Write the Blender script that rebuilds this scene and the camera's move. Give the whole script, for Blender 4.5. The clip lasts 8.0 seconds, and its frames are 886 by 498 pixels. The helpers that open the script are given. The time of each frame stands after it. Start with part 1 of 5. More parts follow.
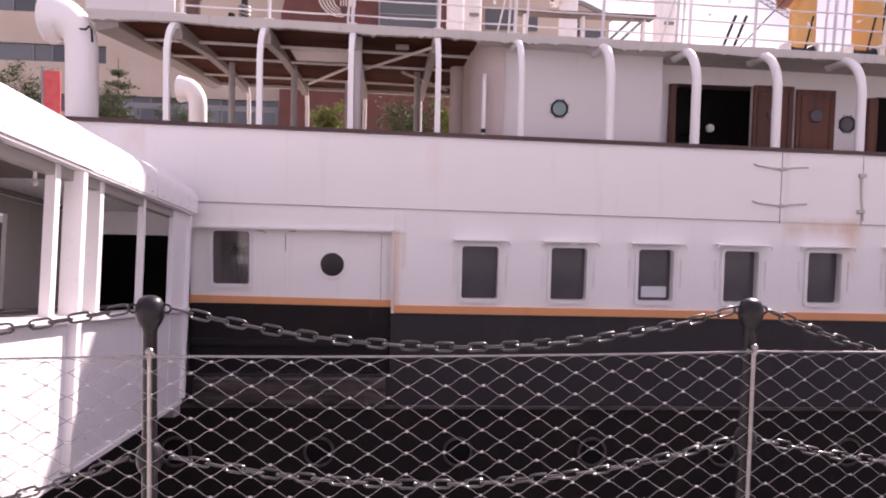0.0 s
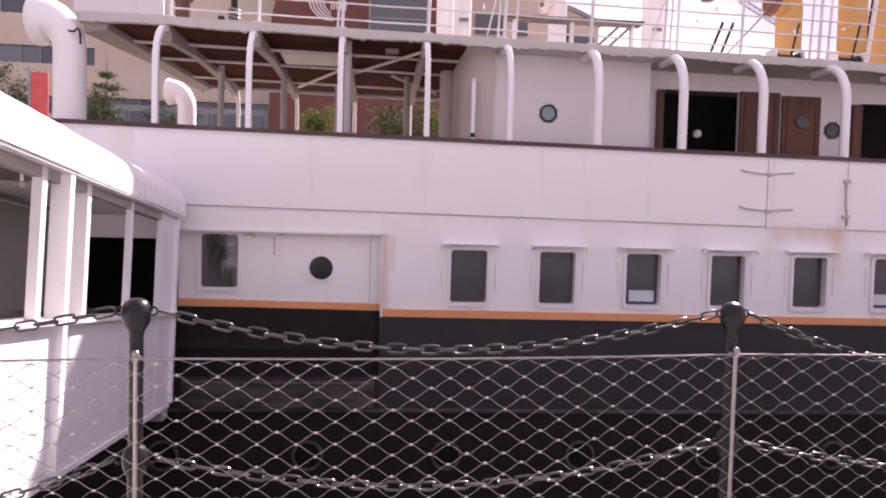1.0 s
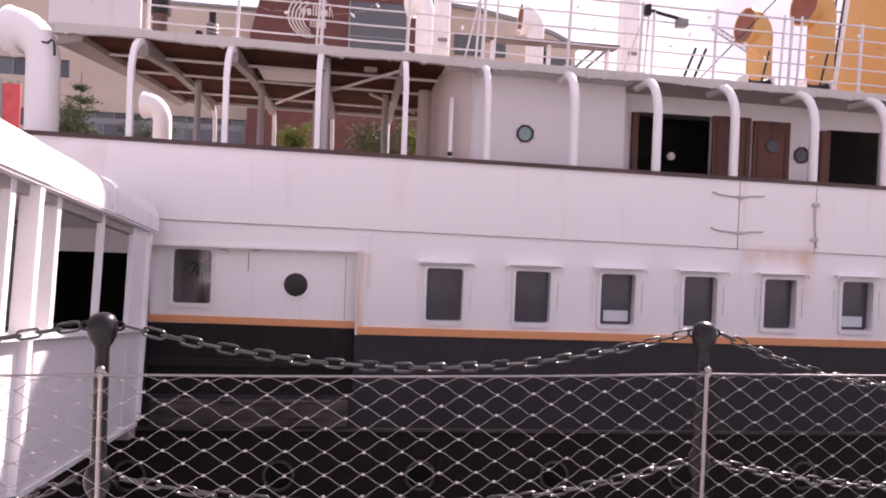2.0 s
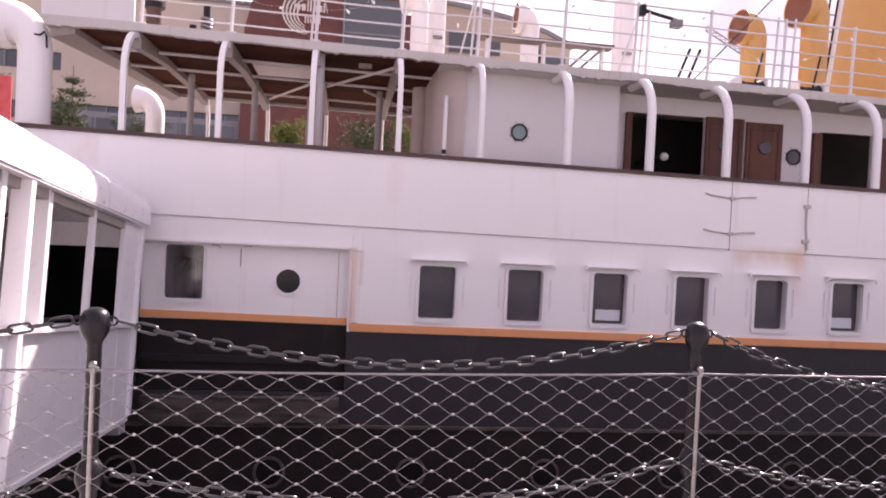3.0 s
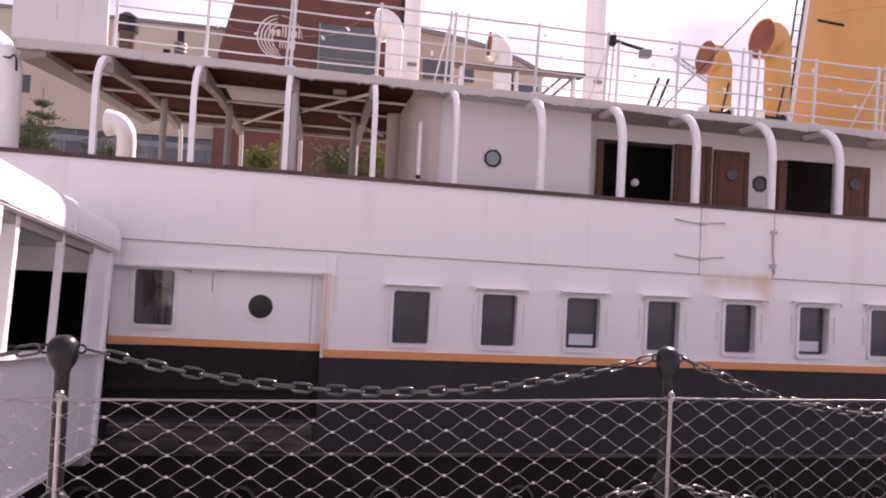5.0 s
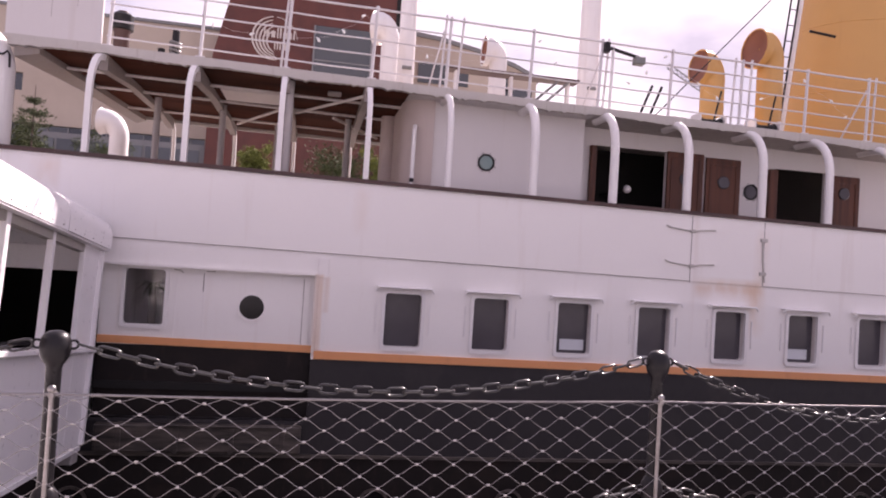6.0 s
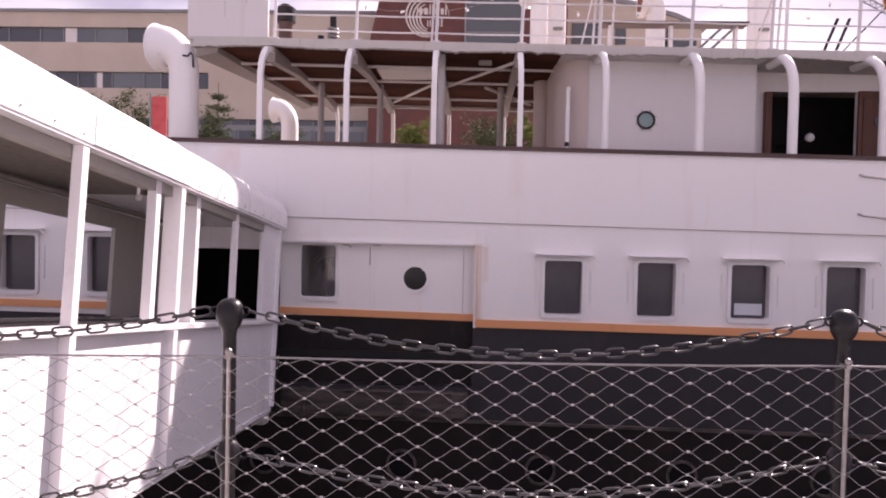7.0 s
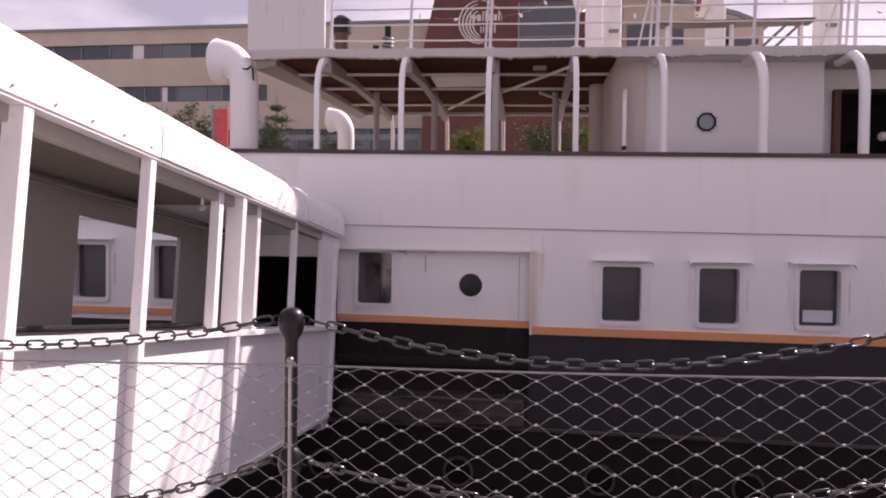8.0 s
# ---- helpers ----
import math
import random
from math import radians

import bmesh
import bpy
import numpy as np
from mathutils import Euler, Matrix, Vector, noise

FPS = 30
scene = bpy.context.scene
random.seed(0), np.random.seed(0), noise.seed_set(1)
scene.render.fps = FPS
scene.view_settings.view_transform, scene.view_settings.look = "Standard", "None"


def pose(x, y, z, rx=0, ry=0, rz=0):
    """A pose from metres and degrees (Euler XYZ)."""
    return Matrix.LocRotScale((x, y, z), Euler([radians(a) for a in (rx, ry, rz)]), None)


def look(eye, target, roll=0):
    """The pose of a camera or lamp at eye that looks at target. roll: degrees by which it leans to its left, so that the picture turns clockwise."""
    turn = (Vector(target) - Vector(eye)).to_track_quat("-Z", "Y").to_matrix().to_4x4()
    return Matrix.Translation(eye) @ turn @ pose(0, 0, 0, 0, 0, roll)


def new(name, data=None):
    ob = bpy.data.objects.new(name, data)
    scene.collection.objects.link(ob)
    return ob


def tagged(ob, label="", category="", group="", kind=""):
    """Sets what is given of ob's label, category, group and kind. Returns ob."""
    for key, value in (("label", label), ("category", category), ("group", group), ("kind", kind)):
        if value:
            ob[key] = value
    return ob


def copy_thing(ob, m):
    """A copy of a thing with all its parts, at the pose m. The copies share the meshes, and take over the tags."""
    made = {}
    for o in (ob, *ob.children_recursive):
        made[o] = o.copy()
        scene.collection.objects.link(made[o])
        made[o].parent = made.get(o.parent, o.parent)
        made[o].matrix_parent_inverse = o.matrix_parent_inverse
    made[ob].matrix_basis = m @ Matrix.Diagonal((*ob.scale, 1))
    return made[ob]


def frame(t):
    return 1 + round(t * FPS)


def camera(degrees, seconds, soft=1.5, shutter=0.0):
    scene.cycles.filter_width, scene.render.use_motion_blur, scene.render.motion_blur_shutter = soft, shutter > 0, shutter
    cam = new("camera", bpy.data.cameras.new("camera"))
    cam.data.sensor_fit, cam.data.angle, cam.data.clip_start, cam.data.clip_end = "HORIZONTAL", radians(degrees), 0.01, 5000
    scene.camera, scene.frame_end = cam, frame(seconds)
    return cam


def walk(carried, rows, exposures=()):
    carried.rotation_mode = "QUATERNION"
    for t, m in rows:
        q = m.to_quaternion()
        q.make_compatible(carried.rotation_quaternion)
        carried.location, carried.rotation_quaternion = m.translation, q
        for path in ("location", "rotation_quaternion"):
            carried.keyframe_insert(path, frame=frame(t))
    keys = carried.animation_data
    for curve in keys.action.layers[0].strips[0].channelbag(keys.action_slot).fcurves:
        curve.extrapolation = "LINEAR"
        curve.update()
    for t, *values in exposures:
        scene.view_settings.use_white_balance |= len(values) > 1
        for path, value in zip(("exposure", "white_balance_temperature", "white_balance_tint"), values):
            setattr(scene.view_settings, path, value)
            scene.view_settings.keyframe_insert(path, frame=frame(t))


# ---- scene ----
cam = camera(65.6, 8.0, soft=1.95)
PATH = [
    (0, (1.786, -2.217, 1.525), (1.948, -0.226, 1.429), 1.3),
    (0.5, (1.79, -2.232, 1.529), (1.967, -0.242, 1.437), 1.3),
    (1, (1.797, -2.239, 1.525), (1.988, -0.25, 1.441), 1.5),
    (1.5, (1.801, -2.242, 1.529), (2.019, -0.255, 1.483), 1.8),
    (1.7, (1.807, -2.235, 1.520), (2.049, -0.250, 1.491), 1.8),
    (3, (1.797, -2.231, 1.521), (2.076, -0.251, 1.487), 2.8),
    (3.5, (1.802, -2.234, 1.52), (2.106, -0.258, 1.481), 2.6),
    (4, (1.802, -2.24, 1.53), (2.125, -0.266, 1.502), 2.3),
    (4.5, (1.793, -2.239, 1.536), (2.13, -0.268, 1.548), 2.4),
    (5.8, (1.798, -2.260, 1.509), (2.167, -0.295, 1.564), 3.5),
    (6, (1.786, -2.259, 1.516), (2.158, -0.295, 1.57), 3.6),
    (6.2, (1.785, -2.235, 1.491), (2.117, -0.263, 1.490), 3.6),
    (6.4, (1.782, -2.228, 1.472), (2.017, -0.243, 1.385), 3.6),
    (6.5, (1.778, -2.217, 1.475), (1.888, -0.224, 1.349), 2.9),
    (6.8, (1.808, -2.221, 1.485), (1.787, -0.223, 1.396), 1.0),
    (7, (1.841, -2.222, 1.491), (1.753, -0.224, 1.438), 1.2),
    (7.2, (1.881, -2.230, 1.473), (1.733, -0.236, 1.428), 0.0),
    (7.5, (1.904, -2.193, 1.474), (1.679, -0.206, 1.415), -0.7),
    (8, (1.828, -2.213, 1.5), (1.582, -0.229, 1.462), 0.7),
]
walk(cam, [(t, look(eye, target, roll)) for t, eye, target, roll in PATH],
     [(0.0, 1.26, 6780, 32), (3.5, 1.33, 6780, 32), (4.7, 1.22, 6780, 32), (5.8, 1.06, 6780, 32), (6.2, 1.04, 6780, 32), (6.6, 1.17, 6780, 32), (7.2, 0.92, 6780, 32), (8.0, 0.68, 6780, 32)])

# ---- light ----
SUN = Vector((0.82, 1.0, 1.05)).normalized()
world = bpy.data.worlds.new("sky")
scene.world = world
world.use_nodes = True
wn, wl = world.node_tree.nodes, world.node_tree.links
wn.clear()
w_out = wn.new("ShaderNodeOutputWorld")
w_bg = wn.new("ShaderNodeBackground")
w_sky = wn.new("ShaderNodeTexSky")
w_sky.sky_type, w_sky.sun_disc = "NISHITA", False
w_sky.sun_elevation = math.asin(SUN.z)
w_sky.sun_rotation = math.atan2(SUN.x, SUN.y)
w_sky.air_density, w_sky.dust_density = 1.0, 2.0
w_co = wn.new("ShaderNodeTexCoord")
w_map = wn.new("ShaderNodeMapping")
w_map.inputs["Scale"].default_value = (1.0, 1.0, 2.6)
w_noise = wn.new("ShaderNodeTexNoise")
w_noise.inputs["Scale"].default_value, w_noise.inputs["Detail"].default_value = 3.4, 6.0
w_ramp = wn.new("ShaderNodeValToRGB")
w_ramp.color_ramp.elements[0].position, w_ramp.color_ramp.elements[0].color = 0.43, (2.95, 2.92, 3.58, 1)
w_ramp.color_ramp.elements[1].position, w_ramp.color_ramp.elements[1].color = 0.68, (5.8, 5.65, 6.0, 1)
w_mix = wn.new("ShaderNodeMix")
w_mix.data_type = "RGBA"
w_mix.inputs[0].default_value = 0.92
wl.new(w_co.outputs["Generated"], w_map.inputs["Vector"])
wl.new(w_map.outputs[0], w_noise.inputs["Vector"])
w_dot = wn.new("ShaderNodeVectorMath")
w_dot.operation = "DOT_PRODUCT"
w_dot.inputs[1].default_value = (0.2326, 0.9327, 0.2756)
w_cloud = wn.new("ShaderNodeMapRange")
w_cloud.inputs[1].default_value, w_cloud.inputs[2].default_value = 0.965, 0.992
w_cloud.inputs[3].default_value, w_cloud.inputs[4].default_value = -0.03, 0.18
w_sum = wn.new("ShaderNodeMath")
wl.new(w_co.outputs["Generated"], w_dot.inputs[0])
wl.new(w_dot.outputs["Value"], w_cloud.inputs[0])
wl.new(w_noise.outputs["Fac"], w_sum.inputs[0])
wl.new(w_cloud.outputs[0], w_sum.inputs[1])
wl.new(w_sum.outputs[0], w_ramp.inputs["Fac"])
wl.new(w_sky.outputs[0], w_mix.inputs[6])
wl.new(w_ramp.outputs[0], w_mix.inputs[7])
wl.new(w_mix.outputs[2], w_bg.inputs["Color"])
w_bg.inputs["Strength"].default_value = 0.1
wl.new(w_bg.outputs[0], w_out.inputs[0])
sun = new("sun", bpy.data.lights.new("sun", "SUN"))
sun.data.energy, sun.data.angle, sun.data.color = 5.0, radians(0.8), (1.0, 0.96, 0.9)
sun.matrix_basis = look((30, 60, 60), Vector((30, 60, 60)) - SUN)


# ---- materials ----
class Mat:
    """A node material with a few short helpers."""

    def __init__(self, name, color=(0.5, 0.5, 0.5), rough=0.5, metal=0.0, spec=0.5):
        self.m = bpy.data.materials.new(name)
        self.m.use_nodes = True
        self.n, self.l = self.m.node_tree.nodes, self.m.node_tree.links
        self.b = self.n["Principled BSDF"]
        self.b.inputs["Base Color"].default_value = (*color, 1)
        self.b.inputs["Roughness"].default_value = rough
        self.b.inputs["Metallic"].default_value = metal
        self.b.inputs["Specular IOR Level"].default_value = spec
        self.co = self.n.new("ShaderNodeTexCoord").outputs["Object"]
        self.col = None

    def noise(self, scale, detail=4.0, stretch=(1, 1, 1), rough=0.55):
        mp = self.n.new("ShaderNodeMapping")
        mp.inputs["Scale"].default_value = stretch
        t = self.n.new("ShaderNodeTexNoise")
        t.inputs["Scale"].default_value, t.inputs["Detail"].default_value = scale, detail
        t.inputs["Roughness"].default_value = rough
        self.l.new(self.co, mp.inputs["Vector"])
        self.l.new(mp.outputs[0], t.inputs["Vector"])
        return t.outputs["Fac"]

    def ramp(self, value, lo, hi, a=0.0, b=1.0):
        r = self.n.new("ShaderNodeMapRange")
        r.inputs[1].default_value, r.inputs[2].default_value = lo, hi
        r.inputs[3].default_value, r.inputs[4].default_value = a, b
        self.l.new(value, r.inputs[0])
        return r.outputs[0]

    def math(self, op, a, b=None):
        q = self.n.new("ShaderNodeMath")
        q.operation = op
        for i, v in enumerate((a, b)):
            if v is None:
                continue
            if isinstance(v, (int, float)):
                q.inputs[i].default_value = v
            else:
                self.l.new(v, q.inputs[i])
        return q.outputs[0]

    def axis(self, i):
        s = self.n.new("ShaderNodeSeparateXYZ")
        self.l.new(self.co, s.inputs[0])
        return s.outputs[i]

    def island(self):
        return self.n.new("ShaderNodeNewGeometry").outputs["Random Per Island"]

    def obj(self):
        return self.n.new("ShaderNodeObjectInfo").outputs["Random"]

    def over(self, fac, color):
        """Lays a colour over the base colour by a mask."""
        mx = self.n.new("ShaderNodeMix")
        mx.data_type = "RGBA"
        if isinstance(fac, (int, float)):
            mx.inputs[0].default_value = fac
        else:
            self.l.new(fac, mx.inputs[0])
        if self.col is None:
            mx.inputs[6].default_value = self.b.inputs["Base Color"].default_value
        else:
            self.l.new(self.col, mx.inputs[6])
        mx.inputs[7].default_value = (*color, 1)
        self.col = mx.outputs[2]
        self.l.new(self.col, self.b.inputs["Base Color"])
        return self

    def bump(self, value, strength=0.2, dist=0.01):
        bp = self.n.new("ShaderNodeBump")
        bp.inputs["Strength"].default_value, bp.inputs["Distance"].default_value = strength, dist
        self.l.new(value, bp.inputs["Height"])
        self.l.new(bp.outputs[0], self.b.inputs["Normal"])
        return self

    def roughness(self, value):
        self.l.new(value, self.b.inputs["Roughness"])
        return self

    def patch(self, x0, x1, z0, z1, soft=0.06):
        """A soft-edged rectangle along the ship's side, in world x and z."""
        x, z = self.math("ADD", self.axis(0), 1.2), self.math("ADD", self.axis(2), -5.0)
        f = self.math("MULTIPLY", self.ramp(x, x0 - soft, x0 + soft), self.ramp(x, x1 - soft, x1 + soft, 1, 0))
        g = self.math("MULTIPLY", self.ramp(z, z0 - soft, z0 + soft), self.ramp(z, z1 - soft, z1 + soft, 1, 0))
        return self.math("MULTIPLY", f, g)


def painted(name, color, rough=0.42, dirt=(0.42, 0.33, 0.25), amount=0.35, bump=0.12, scale=1.0):
    """Brushed ship's paint over steel, with grime, run-off streaks and slightly wavy plating."""
    m = Mat(name, color, rough)
    m.over(m.math("MULTIPLY", m.ramp(m.noise(1.1 * scale, 5), 0.42, 0.72), amount * 0.45), tuple(c * 0.86 for c in color))
    m.over(m.math("MULTIPLY", m.ramp(m.noise(5 * scale, 6, (1, 1, 0.07)), 0.58, 0.80), amount * 0.6), dirt)
    m.over(m.math("MULTIPLY", m.ramp(m.noise(38 * scale, 3), 0.66, 0.76), amount * 0.6), dirt)
    m.roughness(m.ramp(m.noise(9 * scale, 4), 0.3, 0.7, rough - 0.08, rough + 0.14))
    m.bump(m.math("ADD", m.noise(1.6 * scale, 2), m.math("MULTIPLY", m.noise(60 * scale, 3), 0.06)), bump, 0.03)
    return m


hull_m = painted("white_hull_paint", (0.855, 0.825, 0.808), 0.38, (0.50, 0.36, 0.25), 0.30, 0.20)
for x0, x1, z0, z1, k in ((1.86, 1.975, 0.10, 1.30, 0.55), (1.99, 2.07, 0.75, 1.27, 0.3), (7.95, 9.14, 1.34, 1.55, 0.50), (8.92, 9.18, 0.75, 1.5, 0.42), (8.2, 9.1, 1.46, 1.55, 0.5),
                          (2.40, 2.55, 1.95, 2.62, 0.22), (-2.0, -1.75, 2.3, 2.7, 0.35), (7.2, 7.3, 0.2, 0.9, 0.25), (9.05, 9.2, 1.5, 2.4, 0.35)):
    stain = hull_m.math("MULTIPLY", hull_m.patch(x0, x1, z0, z1, 0.02 if x1 - x0 < 0.13 else 0.10), hull_m.ramp(hull_m.noise(3.2, 5, (1, 1, 0.45)), 0.36, 0.70, (0.6 if x1 - x0 < 0.13 else 0.22) * k, k))
    hull_m.over(stain, (0.62, 0.36, 0.17))
hull_m = hull_m.m
black_m = Mat("black_hull_paint", (0.0350, 0.0315, 0.0340), 0.42, 0.0, 0.32)
black_m.over(black_m.ramp(black_m.noise(2.2, 6, (1, 1, 0.5)), 0.55, 0.80, 0, 0.5), (0.066, 0.056, 0.054))
black_m.over(black_m.ramp(black_m.noise(14, 6), 0.64, 0.8, 0, 0.4), (0.060, 0.046, 0.038))
black_m.roughness(black_m.ramp(black_m.noise(6, 4), 0.3, 0.7, 0.38, 0.62)).bump(black_m.noise(3, 6), 0.25, 0.03)
black_m = black_m.m
# darker hull paint; holds the shade of dock and entrance bay as colour
under_m = Mat("dark_hull_shade_paint", (0.0175, 0.0138, 0.0138), 0.6, 0.0, 0.2)
under_m.over(under_m.ramp(under_m.noise(1.6, 6), 0.52, 0.78, 0, 0.7), (0.034, 0.024, 0.020))
under_m.over(under_m.ramp(under_m.noise(9, 6, (1, 1, 0.3)), 0.60, 0.8, 0, 0.5), (0.05, 0.036, 0.028)).bump(under_m.noise(4, 6), 0.3, 0.03)
under_m = under_m.m
orange_m = painted("orange_band_paint", (0.76, 0.335, 0.145), 0.5, (0.30, 0.15, 0.07), 0.5, 0.1).m
white_m = painted("white_gloss_paint", (0.80, 0.775, 0.768), 0.34, (0.42, 0.34, 0.28), 0.35, 0.10, 2.0).m
rail_m = painted("white_railing_paint", (0.63, 0.605, 0.615), 0.4, (0.36, 0.29, 0.24), 0.4, 0.10, 3.0).m
gang_m = painted("white_gangway_paint", (0.86, 0.83, 0.835), 0.33, (0.45, 0.40, 0.36), 0.25, 0.10, 1.4).m
house_m = painted("cream_deckhouse_paint", (0.63, 0.60, 0.595), 0.42, (0.40, 0.32, 0.25), 0.35, 0.15, 1.2).m
# tan carries the shade on the deckhouse corner as colour
tan_m = painted("tan_with_painted_shade", (0.50, 0.42, 0.39), 0.5, (0.3, 0.22, 0.17), 0.5, 0.12, 1.5).m
darkbrown_m = painted("dark_brown_iron_paint", (0.065, 0.030, 0.026), 0.5, (0.03, 0.02, 0.02), 0.4, 0.1, 4.0).m
grey_m = painted("grey_column_paint", (0.40, 0.37, 0.365), 0.5, (0.25, 0.20, 0.17), 0.4, 0.1, 2.0).m
edge_m = painted("worn_deck_edge_paint", (0.50, 0.472, 0.447), 0.6, (0.22, 0.16, 0.12), 0.9, 0.3, 3.0).m
ochre_m = painted("ochre_yellow_paint", (0.585, 0.325, 0.105), 0.42, (0.36, 0.19, 0.06), 0.35, 0.1, 1.5).m
mouth_m = painted("red_brown_vent_paint", (0.23, 0.085, 0.05), 0.5, (0.12, 0.05, 0.03), 0.4, 0.1, 3.0).m
iron_m = Mat("black_iron", (0.010, 0.0085, 0.0105), 0.36, 0.0, 0.28)
iron_m.over(iron_m.ramp(iron_m.noise(45, 5), 0.55, 0.75, 0, 0.5), (0.03, 0.027, 0.026))
iron_m.roughness(iron_m.ramp(iron_m.noise(30, 4), 0.3, 0.7, 0.26, 0.5)).bump(iron_m.noise(90, 4), 0.15, 0.002)
iron_m = iron_m.m
chain_m = Mat("dull_chain_steel", (0.020, 0.019, 0.020), 0.32, 0.0, 0.65)
chain_m.over(chain_m.ramp(chain_m.noise(60, 4), 0.52, 0.74, 0, 0.7), (0.055, 0.049, 0.047))
chain_m.bump(chain_m.noise(120, 3), 0.15, 0.001)
chain_m = chain_m.m
steel_m = Mat("stainless_wire", (0.30, 0.285, 0.285), 0.36, 1.0)
steel_m.over(steel_m.ramp(steel_m.noise(40, 3), 0.4, 0.7, 0, 0.6), (0.20, 0.18, 0.17)).bump(steel_m.noise(260, 2, (1, 1, 1)), 0.2, 0.001)
steel_m = steel_m.m
bright_m = Mat("bright_ferrule_steel", (0.50, 0.48, 0.465), 0.30, 1.0)
bright_m.bump(bright_m.noise(200, 3), 0.2, 0.001)
bright_m = bright_m.m
glass_m = Mat("dark_window_glass", (0.074, 0.067, 0.077), 0.20, 0.0, 0.40)
glass_m.over(glass_m.ramp(glass_m.noise(1.5, 3), 0.45, 0.7, 0, 0.6), (0.098, 0.090, 0.099)).bump(glass_m.noise(2.5, 2), 0.05, 0.02)
glass_m = glass_m.m
clear_m = Mat("clear_window_glass", (0.75, 0.74, 0.75), 0.02)
clear_m.b.inputs["Transmission Weight"].default_value = 1.0
clear_m = clear_m.m
curtain_m = Mat("grey_cabin_curtain", (0.34, 0.31, 0.31), 0.85)
curtain_m.over(curtain_m.ramp(curtain_m.noise(9, 3, (1, 1, 0.08)), 0.4, 0.65), (0.20, 0.18, 0.18)).bump(curtain_m.noise(16, 2, (1, 1, 0.05)), 0.4, 0.02)
curtain_m = curtain_m.m
port_m = Mat("black_port_glass", (0.012, 0.011, 0.012), 0.25, 0.0, 0.35).m
green_m = Mat("pale_green_port_glass", (0.17, 0.25, 0.235), 0.12, 0.0, 0.8).m
# near-black base puts the unlit rooms' shade into the wall colour
dark_m = Mat("interior_shade_dark", (0.010, 0.009, 0.009), 0.8)
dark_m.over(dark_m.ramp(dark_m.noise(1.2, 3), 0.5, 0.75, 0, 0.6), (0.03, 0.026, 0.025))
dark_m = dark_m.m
wood_m = Mat("varnished_teak", (0.115, 0.037, 0.018), 0.42, 0.0, 0.35)
wood_m.over(wood_m.ramp(wood_m.noise(9, 6, (1, 1, 0.06)), 0.4, 0.68), (0.055, 0.017, 0.009))
wood_m.bump(wood_m.noise(30, 4, (1, 1, 0.05)), 0.12, 0.004)
wood_m = wood_m.m
worn_m = Mat("worn_black_steel", (0.105, 0.086, 0.074), 0.55)
worn_m.over(worn_m.ramp(worn_m.noise(5, 6, (0.35, 1, 2.2)), 0.36, 0.66, 0, 1), (0.022, 0.018, 0.018)).bump(worn_m.noise(12, 5), 0.3, 0.01)
worn_m = worn_m.m
ring_m = Mat("rusty_port_ring", (0.10, 0.082, 0.074), 0.6)
ring_m.over(ring_m.ramp(ring_m.noise(9, 5), 0.4, 0.65, 0, 1), (0.035, 0.026, 0.022)).bump(ring_m.noise(30, 4), 0.3, 0.005)
ring_m = ring_m.m
cap_m = Mat("dark_stained_rail_wood", (0.050, 0.022, 0.020), 0.45)
cap_m.over(cap_m.ramp(cap_m.noise(12, 5, (0.08, 1, 1)), 0.4, 0.7), (0.085, 0.04, 0.034)).bump(cap_m.noise(30, 4, (0.05, 1, 1)), 0.15, 0.004)
cap_m = cap_m.m
ceil_m = Mat("brown_deck_boards", (0.085, 0.027, 0.016), 0.85, 0.0, 0.06)
ceil_m.over(ceil_m.ramp(ceil_m.noise(2.0, 5, (0.3, 1, 1)), 0.4, 0.7), (0.036, 0.012, 0.008))
ceil_m.over(ceil_m.ramp(ceil_m.noise(7, 5), 0.66, 0.80, 0, 0.35), (0.20, 0.12, 0.09)).bump(ceil_m.noise(20, 4, (0.06, 1, 1)), 0.2, 0.006)
ceil_m = ceil_m.m
beam_m = painted("worn_beam_paint", (0.29, 0.25, 0.23), 0.55, (0.22, 0.14, 0.10), 0.8, 0.2, 2.5).m
# darkened grey paints in the soffit's shade over the doors; dark stains on top
soffit_m = painted("shaded_stained_soffit_paint", (0.44, 0.40, 0.385), 0.6, (0.035, 0.022, 0.018), 1.6, 0.3, 0.9).m
pipe_m = painted("pale_pipe_paint", (0.68, 0.63, 0.61), 0.5, (0.25, 0.18, 0.14), 0.6, 0.1, 3.0).m
deck_m = Mat("weathered_deck_planks", (0.40, 0.33, 0.27), 0.7)
deck_m.over(deck_m.ramp(deck_m.noise(8, 5, (0.05, 1, 1)), 0.4, 0.7), (0.29, 0.235, 0.19)).bump(deck_m.noise(25, 4, (0.05, 1, 1)), 0.2, 0.005)
deck_m = deck_m.m
# grey puts the shade inside the gangway into the panel colour
shade_m = painted("grey_shade_lining", (0.40, 0.372, 0.335), 0.6, (0.2, 0.16, 0.13), 0.4, 0.08, 1.5).m
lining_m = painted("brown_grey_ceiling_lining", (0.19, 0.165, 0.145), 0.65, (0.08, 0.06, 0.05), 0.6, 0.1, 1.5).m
paper_m = Mat("white_paper", (0.60, 0.62, 0.65), 0.8).m
stone_m = Mat("granite_quay", (0.52, 0.495, 0.465), 0.8)
stone_m.over(stone_m.ramp(stone_m.noise(1.1, 8), 0.3, 0.8), (0.29, 0.28, 0.27)).over(stone_m.ramp(stone_m.noise(90, 3), 0.6, 0.75, 0, 0.7), (0.46, 0.45, 0.44)).bump(stone_m.noise(40, 6), 0.3, 0.01)
stone_m = stone_m.m
